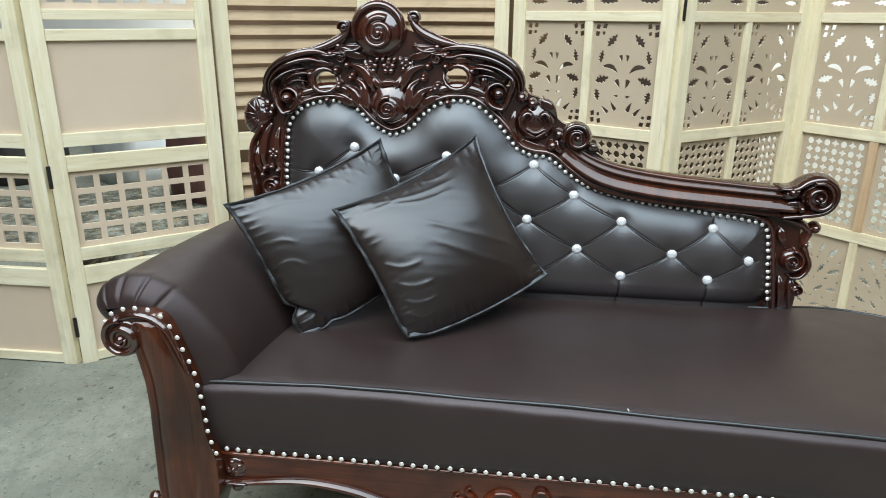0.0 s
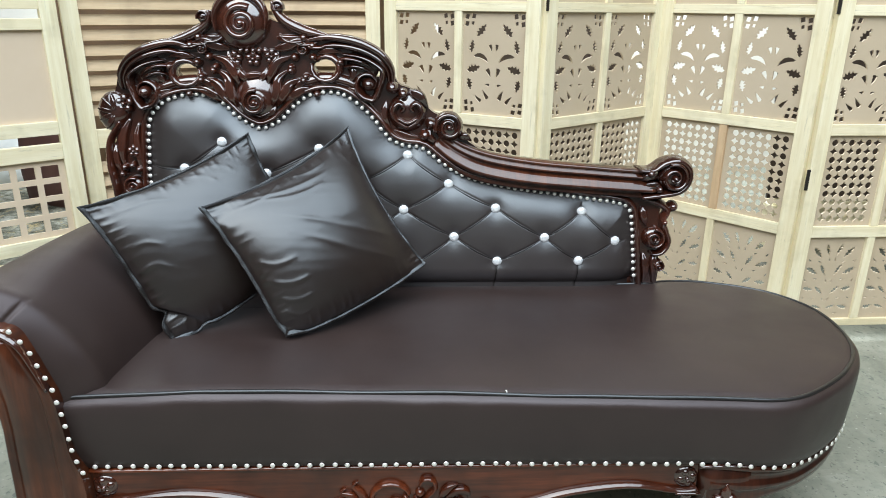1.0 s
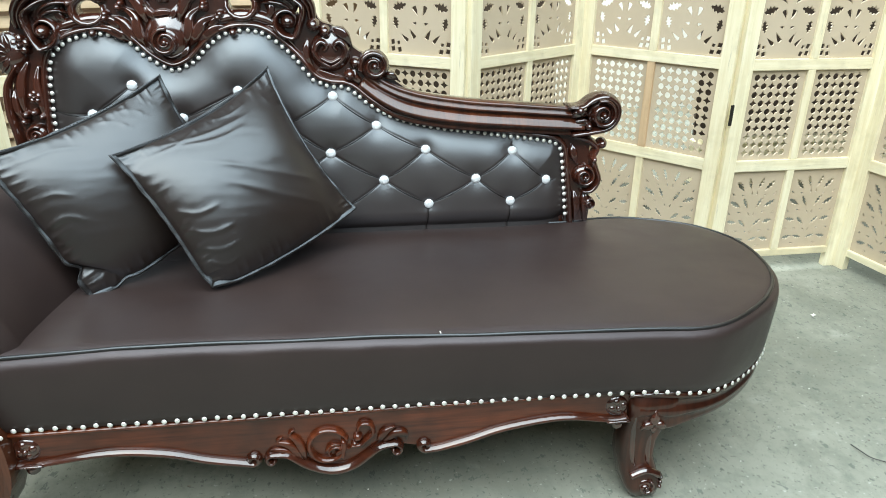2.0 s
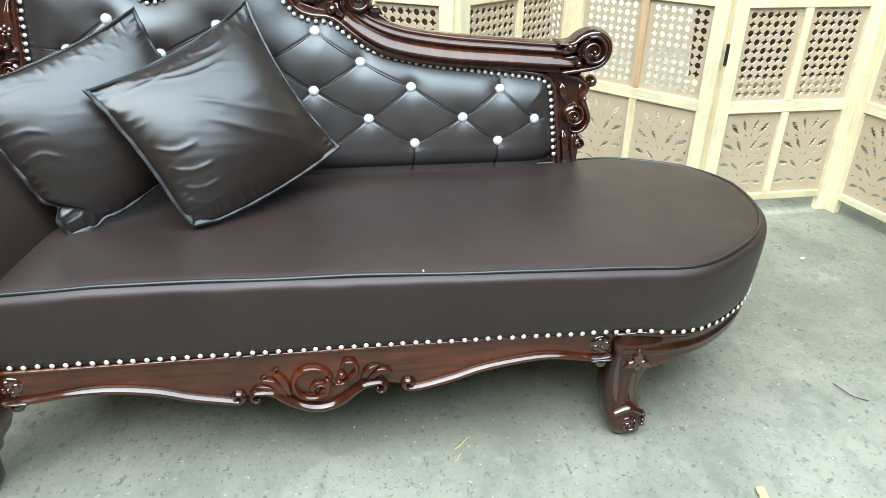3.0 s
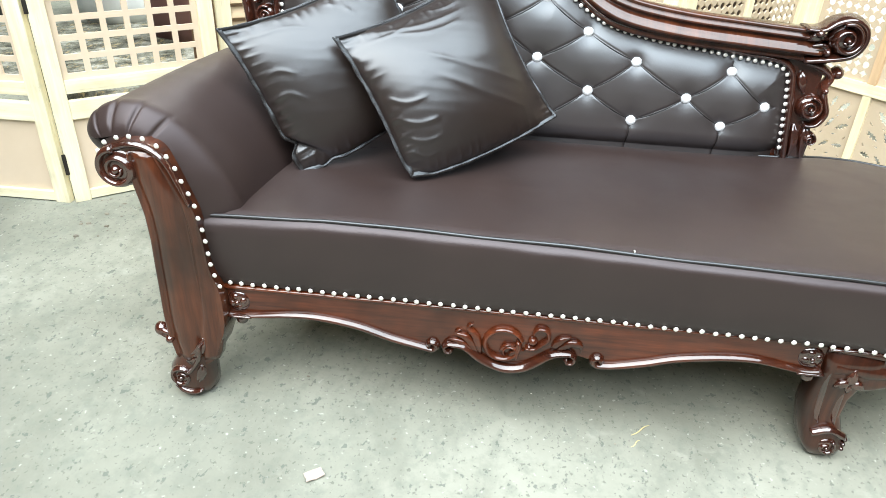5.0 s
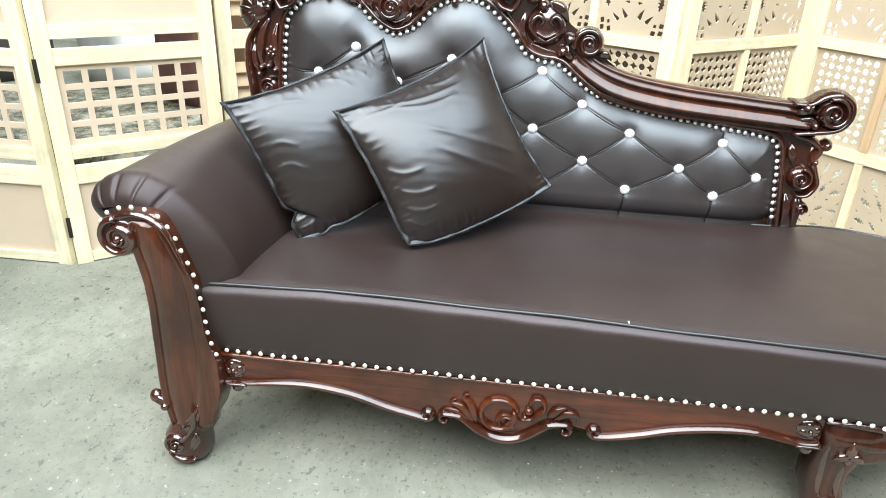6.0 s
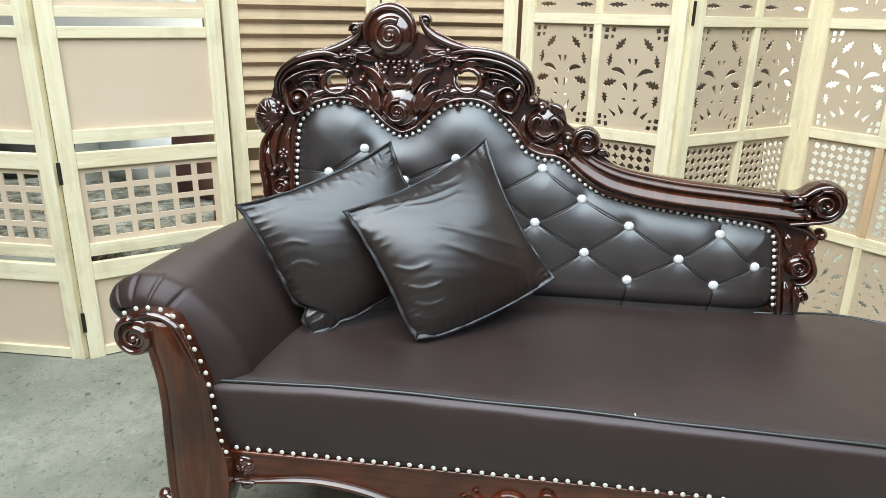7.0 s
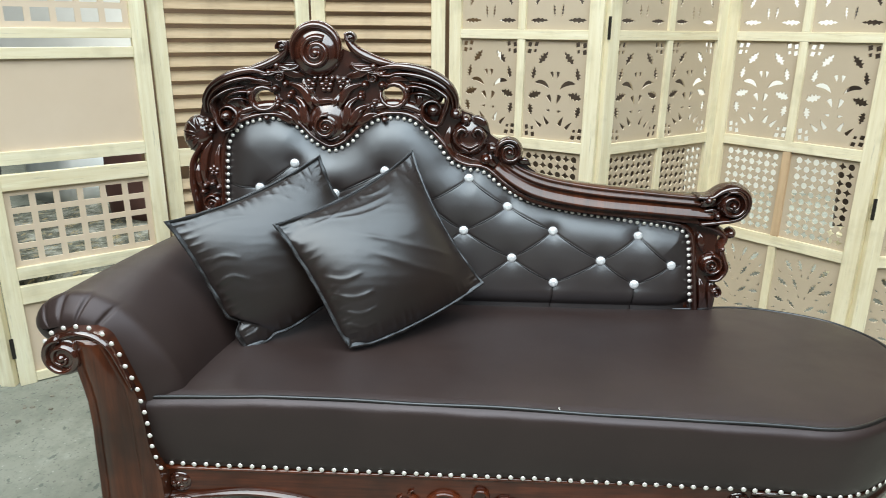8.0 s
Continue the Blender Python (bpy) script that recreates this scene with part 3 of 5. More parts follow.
def fan_scrolls(sign):
    """Curling ribs that fill the ground between the fan, the rings and the crest line."""
    def build(bm):
        c = -0.352
        for k in range(3):
            x0, z0 = c + sign * (0.062 + 0.026 * k), 1.046 - 0.006 * k
            stroke(bm, even(spline([(x0, z0), (x0 + sign * 0.018, z0 - 0.016), (x0 + sign * 0.044, z0 - 0.018), (x0 + sign * 0.066, z0 - 0.010)], 6), 0.004), [0.003, 0.0065, 0.0065, 0.003], [0.010, 0.022, 0.022, 0.010], depth=0.004)
        volute(bm, c + sign * 0.118, 1.012, 0.018, 1.2, 90, sign, 0.022, 0.006)
    return build


def rim_ribs(x0, x1, off, width, height):
    """A rib that follows the panel's edge at some distance, between two abscissae."""
    def build(bm):
        n = len(panel_line)
        path = []
        for i, p in enumerate(panel_line):
            if x0 < p.x < x1 and p.y > 0.6:
                t = (panel_line[min(i + 1, n - 1)] - panel_line[max(i - 1, 0)]).normalized()
                path.append(p + Vector((-t.y, t.x)) * off)
        stroke(bm, even(path, 0.004), [width * 0.3, width, width, width, width * 0.3], [height * 0.5, height, height, height, height * 0.5], depth=0.004)
    return build


for off, wide in ((0.029, 0.0050), (0.040, 0.0048), (0.051, 0.0042)):
    carved("drapery_rib", rim_ribs(-0.415, -0.290, off, wide, 0.024))
carved("hump_band", rim_ribs(-0.585, -0.440, 0.031, 0.0140, 0.017))
carved("hump_band", rim_ribs(-0.250, -0.110, 0.031, 0.0145, 0.017))
carved("fan_scroll", fan_scrolls(-1))
carved("fan_scroll", fan_scrolls(1))


def hump_leaves(sign):
    def build(bm):
        if sign < 0:
            leaf(bm, [(-0.470, 0.922), (-0.505, 0.932), (-0.545, 0.922)], 0.011, 0.018)
            leaf(bm, [(-0.545, 0.918), (-0.585, 0.902), (-0.615, 0.868)], 0.014, 0.020)
            leaf(bm, [(-0.560, 0.930), (-0.575, 0.955), (-0.565, 0.975)], 0.010, 0.018)
        else:
            leaf(bm, [(-0.225, 0.930), (-0.185, 0.938), (-0.140, 0.930)], 0.012, 0.018)
            leaf(bm, [(-0.135, 0.925), (-0.100, 0.906), (-0.066, 0.872)], 0.014, 0.020)
            leaf(bm, [(-0.128, 0.935), (-0.116, 0.962), (-0.128, 0.985)], 0.010, 0.018)
    return build


carved("leaf_spray", hump_leaves(-1))
carved("leaf_spray", hump_leaves(1))


def left_side(bm):
    dome(bm, -0.688, 0.866, 0.044, 0.026, 0.0, 6, 18, 0.9, 1.1)
    for k in range(5):
        a = radians(100 + 34 * k)
        leaf(bm, [(-0.680, 0.866), (-0.680 + 0.022 * math.cos(a), 0.866 + 0.026 * math.sin(a)), (-0.682 + 0.040 * math.cos(a), 0.866 + 0.047 * math.sin(a))], 0.008, 0.014, 0.018)
    flower(bm, -0.660, 0.886, 0.022, 0.012)
    flower(bm, -0.648, 0.775, 0.015, 0.014)
    stroke(bm, even(spline([(-0.672, 0.845), (-0.702, 0.80), (-0.706, 0.74), (-0.698, 0.69), (-0.690, 0.60), (-0.684, 0.47)], 8), 0.006), [0.006, 0.010, 0.011, 0.010, 0.010, 0.008], 0.020, depth=0.006)
    leaf(bm, [(-0.632, 0.84), (-0.640, 0.80), (-0.634, 0.745), (-0.632, 0.70)], 0.011, 0.018)
    leaf(bm, [(-0.652, 0.850), (-0.672, 0.81), (-0.676, 0.76), (-0.668, 0.725)], 0.012, 0.018)
    leaf(bm, [(-0.690, 0.79), (-0.690, 0.75), (-0.676, 0.715)], 0.009, 0.018)
    for x, z in ((-0.670, 0.738), (-0.652, 0.742), (-0.636, 0.733), (-0.676, 0.722)):
        dome(bm, x, z, 0.009, 0.022, 0.008, 4, 9)
    volute(bm, -0.655, 0.692, 0.026, 1.6, 60, 1, 0.016, 0.014)
    leaf(bm, [(-0.640, 0.66), (-0.655, 0.60), (-0.650, 0.50)], 0.016, 0.016)


carved("side_carving", left_side)


def right_slope(bm):
    dome(bm, -0.026, 0.926, 0.016, 0.032, 0.006)
    dome(bm, 0.000, 0.912, 0.014, 0.028, 0.006)
    dome(bm, 0.010, 0.868, 0.048, 0.022, 0.0, 6, 18)
    # heart-shaped double scroll
    for s in (-1, 1):
        path = spline([(0.010, 0.834), (0.010 + s * 0.026, 0.850), (0.010 + s * 0.036, 0.872), (0.010 + s * 0.022, 0.890), (0.010 + s * 0.008, 0.880), (0.010 + s * 0.016, 0.870)], 5)
        stroke(bm, path, [0.006, 0.008, 0.008, 0.007, 0.005], [0.012, 0.016, 0.016, 0.014, 0.01], depth=0.018)
    stroke(bm, spline([(-0.012, 0.855), (0.010, 0.845), (0.032, 0.855)], 6), 0.005, 0.012, depth=0.022)
    leaf(bm, [(0.012, 0.918), (0.040, 0.905), (0.060, 0.878)], 0.014, 0.022)
    leaf(bm, [(-0.040, 0.895), (-0.046, 0.862), (-0.030, 0.828)], 0.010, 0.018)
    leaf(bm, [(-0.022, 0.826), (0.010, 0.812), (0.046, 0.806)], 0.010, 0.018)
    dome(bm, 0.052, 0.815, 0.014, 0.026, 0.006)
    volute(bm, 0.110, 0.836, 0.042, 1.7, 200, -1, 0.026, 0.014)
    dome(bm, 0.066, 0.842, 0.014, 0.026, 0.004)
    leaf(bm, [(0.082, 0.795), (0.062, 0.812), (0.066, 0.838)], 0.010, 0.020)
    leaf(bm, [(0.134, 0.806), (0.150, 0.812), (0.166, 0.800)], 0.011, 0.022)


carved("heart_scroll", right_slope)


def ribbed_rail(bm):
    """The sloping top rail: three rounded ribs with channels between."""
    c = even(spline([(0.080, 0.800), (0.130, 0.765), (0.200, 0.738), (0.320, 0.719), (0.460, 0.708), (0.580, 0.699), (0.620, 0.697)], 8), 0.008)
    n = len(c)
    rings = []
    prof = [(-1.0, -0.2), (-1.0, 0.30), (-0.90, 0.55), (-0.72, 0.62), (-0.62, 0.48), (-0.54, 0.62), (-0.44, 0.90), (-0.34, 1.0), (-0.24, 0.98), (0.0, 0.85), (0.22, 0.70), (0.27, 0.56), (0.34, 0.60), (0.44, 0.80), (0.58, 0.78), (0.66, 0.50), (0.72, 0.50), (0.84, 0.62), (0.96, 0.45), (1.0, 0.1), (1.0, -0.2)]
    for i, p in enumerate(c):
        t = (c[min(i + 1, n - 1)] - c[max(i - 1, 0)]).normalized()
        nor = Vector((-t.y, t.x))
        f = i / (n - 1)
        w = ramped([0.030, 0.038, 0.038, 0.037, 0.036, 0.036], f)
        h = ramped([0.020, 0.040, 0.046, 0.048, 0.048, 0.046], f)
        rings.append([(p.x + nor.x * w * a, -h * b, p.y + nor.y * w * a) for a, b in prof])
    loft(bm, rings)


carved("top_rail", ribbed_rail, chaise, MAHOGANY_POST, "ribbed and lacquered mahogany top rail")


def rail_end(bm):
    volute(bm, 0.664, 0.718, 0.043, 1.7, 110, -1, 0.036, 0.022)
    stroke(bm, even(spline([(0.580, 0.735), (0.615, 0.735), (0.642, 0.752), (0.675, 0.757), (0.702, 0.740), (0.705, 0.710), (0.685, 0.684), (0.64, 0.674), (0.59, 0.668)], 6), 0.006), [0.006, 0.010, 0.012, 0.013, 0.013, 0.012, 0.011, 0.009], 0.034, depth=0.014)
    leaf(bm, [(0.585, 0.712), (0.610, 0.722), (0.632, 0.712)], 0.012, 0.030, 0.025)
    leaf(bm, [(0.590, 0.694), (0.620, 0.698), (0.646, 0.684)], 0.012, 0.030, 0.022)
    dome(bm, 0.606, 0.728, 0.012, 0.030, 0.024)
    dome(bm, 0.630, 0.690, 0.011, 0.030, 0.024)


carved("rail_scroll", rail_end)


def right_post(bm):
    volute(bm, 0.632, 0.560, 0.032, 1.6, 90, -1, 0.024, 0.010)
    stroke(bm, even(spline([(0.600, 0.660), (0.640, 0.650), (0.664, 0.630), (0.655, 0.605), (0.664, 0.575), (0.672, 0.548), (0.655, 0.522), (0.630, 0.520)], 6), 0.005), [0.006, 0.010, 0.011, 0.010, 0.010, 0.010, 0.006], 0.022, depth=0.004)
    dome(bm, 0.676, 0.640, 0.015, 0.026, 0.002)
    dome(bm, 0.656, 0.602, 0.010, 0.026, 0.006)
    leaf(bm, [(0.600, 0.640), (0.606, 0.610), (0.616, 0.588)], 0.012, 0.018)
    volute(bm, 0.650, 0.488, 0.018, 1.3, 90, -1, 0.020, 0.008)
    leaf(bm, [(0.610, 0.52), (0.618, 0.48), (0.614, 0.44)], 0.012, 0.018)
    leaf(bm, [(0.638, 0.52), (0.640, 0.47), (0.640, 0.44)], 0.011, 0.018)


carved("post_carving", right_post)

# upholstered arm
ARM = [(-0.575, 0.28), (-0.580, 0.375), (-0.588, 0.445), (-0.610, 0.520), (-0.652, 0.590), (-0.710, 0.628), (-0.768, 0.631), (-0.812, 0.610), (-0.830, 0.574), (-0.812, 0.540),
       (-0.765, 0.520), (-0.727, 0.495), (-0.704, 0.45), (-0.692, 0.38), (-0.687, 0.28)]
ARM_TURN = 0.14


def arm_roll():
    prof = even(spline(ARM, 8), 0.004)
    n = len(prof)
    nors = []
    for i in range(n):
        t = (prof[min(i + 1, n - 1)] - prof[max(i - 1, 0)]).normalized()
        nors.append(Vector((-t.y, t.x)))
    cum = [0.0]
    for a, b in zip(prof, prof[1:]):
        cum.append(cum[-1] + (b - a).length)
    pleats = (0.352, 0.404, 0.452, 0.496)
    bm = bmesh.new()
    rings = []
    for y, inset, tuck in ((0.56, 0, 0), (0.48, 0, 0), (0.40, 0, 0), (0.32, 0, 0), (0.25, 0, 0), (0.18, 0, 0), (0.12, 0, 0), (0.09, 0, 0), (0.07, 0, 0), (0.055, 0.0, 0), (0.045, 0.0005, 0.05), (0.036, 0.002, 0.22), (0.027, 0.0045, 0.50), (0.019, 0.0075, 0.80), (0.011, 0.012, 1.0), (0.004, 0.0175, 1.0), (-0.003, 0.025, 1.0), (-0.008, 0.034, 0.8), (-0.011, 0.046, 0.5)):
        ring = []
        for p, nr, s in zip(prof, nors, cum):
            g = sum(math.exp(-((s - q) / 0.0040) ** 2) for q in pleats) * tuck * 0.0080
            swell = 0.006 * math.sin(math.pi * min(max((y - 0.0) / 0.56, 0), 1))
            o = inset + g - swell - 0.0060 * math.exp(-((y - 0.026) / 0.018) ** 2)
            low, inner = min(max((0.62 - p.y) / 0.20, 0), 1), min(max((p.x + 0.69) / 0.07, 0), 1)
            flare = 0.030 * min(max((y + 0.012) / 0.035, 0), 1) * low * low * (3 - 2 * low) * inner * inner * (3 - 2 * inner)
            x, z = p.x + nr.x * o + flare, p.y + nr.y * o
            ring.append((x + ARM_TURN * max(y, 0), y, max(z, 0.27)))
        rings.append(ring)
    loft(bm, rings)
    return part("arm", bm, LEATHER_ARM, chaise, "rolled brown leather arm with pleated front")


arm_roll()

# front arm post with its scroll and foot
ARM_NAILS = [(-0.777, 0.562), (-0.766, 0.576), (-0.746, 0.587), (-0.715, 0.593), (-0.682, 0.590), (-0.658, 0.576), (-0.640, 0.545), (-0.624, 0.505), (-0.612, 0.468), (-0.606, 0.440), (-0.601, 0.385), (-0.597, 0.335), (-0.586, 0.292)]
POST = [(-0.774, 0.560), (-0.746, 0.580), (-0.715, 0.586), (-0.682, 0.582), (-0.663, 0.569), (-0.648, 0.541), (-0.632, 0.501), (-0.620, 0.466), (-0.613, 0.44), (-0.607, 0.385), (-0.603, 0.33), (-0.590, 0.280),
        (-0.587, 0.235), (-0.590, 0.188), (-0.606, 0.140), (-0.624, 0.100), (-0.660, 0.085), (-0.694, 0.100), (-0.712, 0.160), (-0.715, 0.214), (-0.712, 0.31), (-0.710, 0.387), (-0.714, 0.455), (-0.726, 0.508), (-0.758, 0.515)]


def arm_post():
    bm = bmesh.new()
    plate(bm, spline(POST, 4, True), [], 0.034, -0.05)
    post = part("arm_post", bm, MAHOGANY_POST, chaise, "polished mahogany arm post", smooth=False)
    bm = bmesh.new()
    stroke(bm, even(spline([(-0.620, 0.465), (-0.637, 0.510), (-0.656, 0.552), (-0.684, 0.574), (-0.716, 0.579), (-0.748, 0.570)], 6), 0.005), [0.002, 0.005, 0.007, 0.007], 0.010, depth=0.032)
    volute(bm, -0.744, 0.532, 0.047, 1.75, 95, 1, 0.020, 0.030)
    part("scroll", bm, CARVED, post, "carved dark volute")
    # moulded face: a bead along each edge, a swelling field between
    level = (0.105, 0.160, 0.214, 0.280, 0.330, 0.387, 0.440, 0.466, 0.501, 0.530, 0.566)
    left = (-0.702, -0.712, -0.715, -0.713, -0.712, -0.710, -0.712, -0.716, -0.722, -0.726, -0.722)
    right = (-0.612, -0.600, -0.590, -0.594, -0.603, -0.608, -0.614, -0.620, -0.634, -0.648, -0.668)
    across = ((0.0, 0.0), (0.0, 0.034), (0.025, 0.040), (0.06, 0.042), (0.095, 0.040), (0.12, 0.035), (0.16, 0.037), (0.28, 0.042), (0.42, 0.046), (0.56, 0.046), (0.70, 0.042), (0.80, 0.036), (0.84, 0.034), (0.86, 0.0385), (0.885, 0.040), (0.92, 0.038), (0.96, 0.035), (1.0, 0.030), (1.0, 0.0))
    # the field keeps its width; the strip beyond its groove widens downwards and falls back
    groove = (0.60, 0.62, 0.66, 0.71, 0.75, 0.79, 0.82, 0.84, 0.85, 0.85, 0.85)
    bm = bmesh.new()
    rings = []
    for k in range(45):
        z = level[0] + (level[-1] - level[0]) * k / 44
        x0, x1, g = (float(np.interp(z, level, v)) for v in (left, right, groove))
        ring = []
        for u, d in across:
            w = u / 0.84 * g if u < 0.84 else g + (u - 0.84) / 0.16 * (1 - g)
            ring.append((x0 + (x1 - x0) * w, -d, z))
        rings.append(ring)
    loft(bm, rings)
    part("face", bm, MAHOGANY_POST, post)
    bm = bmesh.new()
    rings = []
    for z, cx, rx, cy, ry in ((0.0, -0.682, 0.034, 0.008, 0.030), (0.010, -0.684, 0.044, 0.003, 0.041), (0.035, -0.685, 0.048, -0.003, 0.046), (0.07, -0.683, 0.047, -0.003, 0.045), (0.10, -0.672, 0.040, 0.000, 0.042), (0.13, -0.658, 0.034, 0.004, 0.040), (0.17, -0.652, 0.040, 0.010, 0.038), (0.21, -0.650, 0.050, 0.012, 0.040)):
        ring = []
        for k in range(20):
            a = 2 * math.pi * k / 20
            c, s = math.cos(a), math.sin(a)
            ring.append((cx + rx * math.copysign(abs(c) ** 0.75, c), cy + ry * math.copysign(abs(s) ** 0.75, s), z))
        rings.append(ring)
    loft(bm, rings)
    part("foot", bm, MAHOGANY_LEG, post, "carved scroll foot")
    bm = bmesh.new()
    volute(bm, -0.694, 0.058, 0.031, 1.6, 40, 1, 0.014, 0.042, [(-0.640, 0.150), (-0.652, 0.108)])
    leaf(bm, [(-0.636, 0.160), (-0.650, 0.128), (-0.672, 0.116), (-0.692, 0.126)], 0.013, 0.018, 0.034)
    leaf(bm, [(-0.648, 0.118), (-0.664, 0.100), (-0.684, 0.098)], 0.010, 0.015, 0.038)
    leaf(bm, [(-0.650, 0.090), (-0.656, 0.060), (-0.668, 0.034)], 0.011, 0.014, 0.038)
    stroke(bm, even(spline([(-0.712, 0.034), (-0.698, 0.018), (-0.676, 0.014), (-0.656, 0.022)], 6), 0.004), [0.004, 0.009, 0.009, 0.004], 0.012, depth=0.038)
    dome(bm, -0.732, 0.164, 0.016, 0.018, 0.020)
    leaf(bm, [(-0.738, 0.166), (-0.716, 0.158), (-0.700, 0.140)], 0.012, 0.017, 0.028)
    dome(bm, -0.710, 0.150, 0.010, 0.014, 0.034, 4, 12)
    part("foot_carving", bm, CARVED, post)
    return post


arm_post()

# seat
SEAT = [(-0.660, 0.12), (-0.660, -0.006), (-0.60, -0.008), (-0.20, -0.012), (0.20, -0.014), (0.60, -0.022), (0.700, -0.025), (0.765, -0.012), (0.838, 0.028), (0.921, 0.095), (0.982, 0.178), (1.011, 0.274), (1.006, 0.393), (0.948, 0.492),
        (0.875, 0.540), (0.800, 0.560), (0.724, 0.560), (0.655, 0.545), (0.600, 0.530), (0.30, 0.545), (-0.20, 0.545), (-0.60, 0.545), (-0.660, 0.53), (-0.660, 0.42)]


def outline_normals(path):
    n = len(path)
    out = []
    for i in range(n):
        t = (path[(i + 1) % n] - path[i - 1]).normalized()
        out.append(Vector((-t.y, t.x)))
    return out


seat_line = even(spline(SEAT, 8, True), 0.02, True)
seat_nor = outline_normals(seat_line)


def end_dip(x):
    f = min(max((x - 0.58) / 0.30, 0.0), 1.0)
    return 0.020 * f * f * (3 - 2 * f)


EDGE_X = (-0.66, -0.60, -0.50, -0.38, -0.20, 0.08, 0.30, 0.50, 0.70, 0.90, 1.05)
EDGE_Z = (0.424, 0.427, 0.432, 0.438, 0.437, 0.431, 0.424, 0.420, 0.415, 0.413, 0.413)


def edge_height(x, y):
    """Height of the piped top edge: it sinks towards the foot end, and less so along the back."""
    z = float(np.interp(x, EDGE_X, EDGE_Z))
    f = min(max(y / 0.5, 0.0), 1.0)
    rear = 0.428 + 0.008 * min(max((x - 0.45) / 0.2, 0.0), 1.0)
    return z + (rear - z) * f * f * (3 - 2 * f) * (1.0 if x < 0.6 else max(0.35, 1.0 - (x - 0.6) / 0.35))


def seat_cushion():
    bm = bmesh.new()
    rings = []
    # (0 at the foot of the side, 1 at the piped edge) and the inset there
    side = ((0.0, 0.010, 0.010), (0.055, 0.002, 0.002), (0.20, -0.004, -0.004), (0.42, -0.007, -0.006), (0.60, -0.0080, -0.007), (0.73, -0.0085, -0.0075), (0.82, -0.0080, -0.0075),
            (0.90, -0.0065, -0.0070), (0.95, -0.0035, -0.0050), (0.985, 0.003, 0.001), (1.01, 0.011, 0.011))
    for h, full, crisp in side:
        ring = []
        for p, nr in zip(seat_line, seat_nor):
            # fuller and rounder towards the arm
            f = min(max((0.25 - p.x) / 0.6, 0.0), 1.0)
            inset = crisp + (full - crisp) * f
            sag = (0.0030 * noise.noise((p.x * 5, p.y * 5, h)) + 0.0012 * noise.noise((p.x * 16, p.y * 16, h * 2 + 7))) * (0.1 < h < 0.95)
            lo, hi = 0.275 - end_dip(p.x), edge_height(p.x, p.y)
            ring.append((p.x + nr.x * (inset + sag), p.y + nr.y * (inset + sag), lo + (hi - lo) * h))
        rings.append(ring)
    # the top swells gently towards the middle of the seat
    for f in (0.03, 0.07, 0.13, 0.22, 0.34, 0.48, 0.64):
        ring = []
        for p, nr in zip(seat_line, seat_nor):
            e = p + nr * 0.016
            c = Vector((min(max(p.x, -0.50), 0.74), 0.27))
            q = e.lerp(c, f)
            swell = 0.006 + 0.009 * (1 - (1 - f) ** 3) + 0.0022 * noise.noise((q.x * 4, q.y * 4, 3)) * min(f * 4, 1) * (1 - f / 0.64)
            ring.append((q.x, q.y, edge_height(e.x, e.y) * (1 - f) + edge_height(c.x, c.y) * f + swell))
        rings.append(ring)
    loft(bm, rings)
    seat = part("seat_cushion", bm, LEATHER_SEAT, chaise, "smooth brown leather seat with rounded foot end")
    bm = bmesh.new()
    ring_path = [Vector((p.x + nr.x * 0.010, p.y + nr.y * 0.010, edge_height(p.x, p.y) + 0.0020 + 0.0022 * noise.noise((p.x * 6, p.y * 6, 0)))) for p, nr in zip(seat_line, seat_nor)]
    rings = []
    for p, nr in zip(ring_path, seat_nor):
        rings.append([(p.x + nr.x * 0.0044 * math.cos(a * math.pi / 4), p.y + nr.y * 0.0044 * math.cos(a * math.pi / 4), p.z + 0.0044 * math.sin(a * math.pi / 4)) for a in range(8)])
    loft(bm, rings, closed_path=True)
    part("piping", bm, LEATHER_EDGE, seat, "leather piping along the edge")


seat_cushion()

# front apron
APRON = [(-0.590, 0.212), (-0.547, 0.202), (-0.425, 0.214), (-0.326, 0.204), (-0.250, 0.180), (-0.185, 0.170), (-0.141, 0.176), (-0.100, 0.184), (-0.055, 0.152), (-0.012, 0.135), (0.034, 0.150),
         (0.080, 0.184), (0.110, 0.188), (0.146, 0.180), (0.204, 0.170), (0.270, 0.188), (0.329, 0.204), (0.446, 0.218), (0.545, 0.204), (0.585, 0.215)]


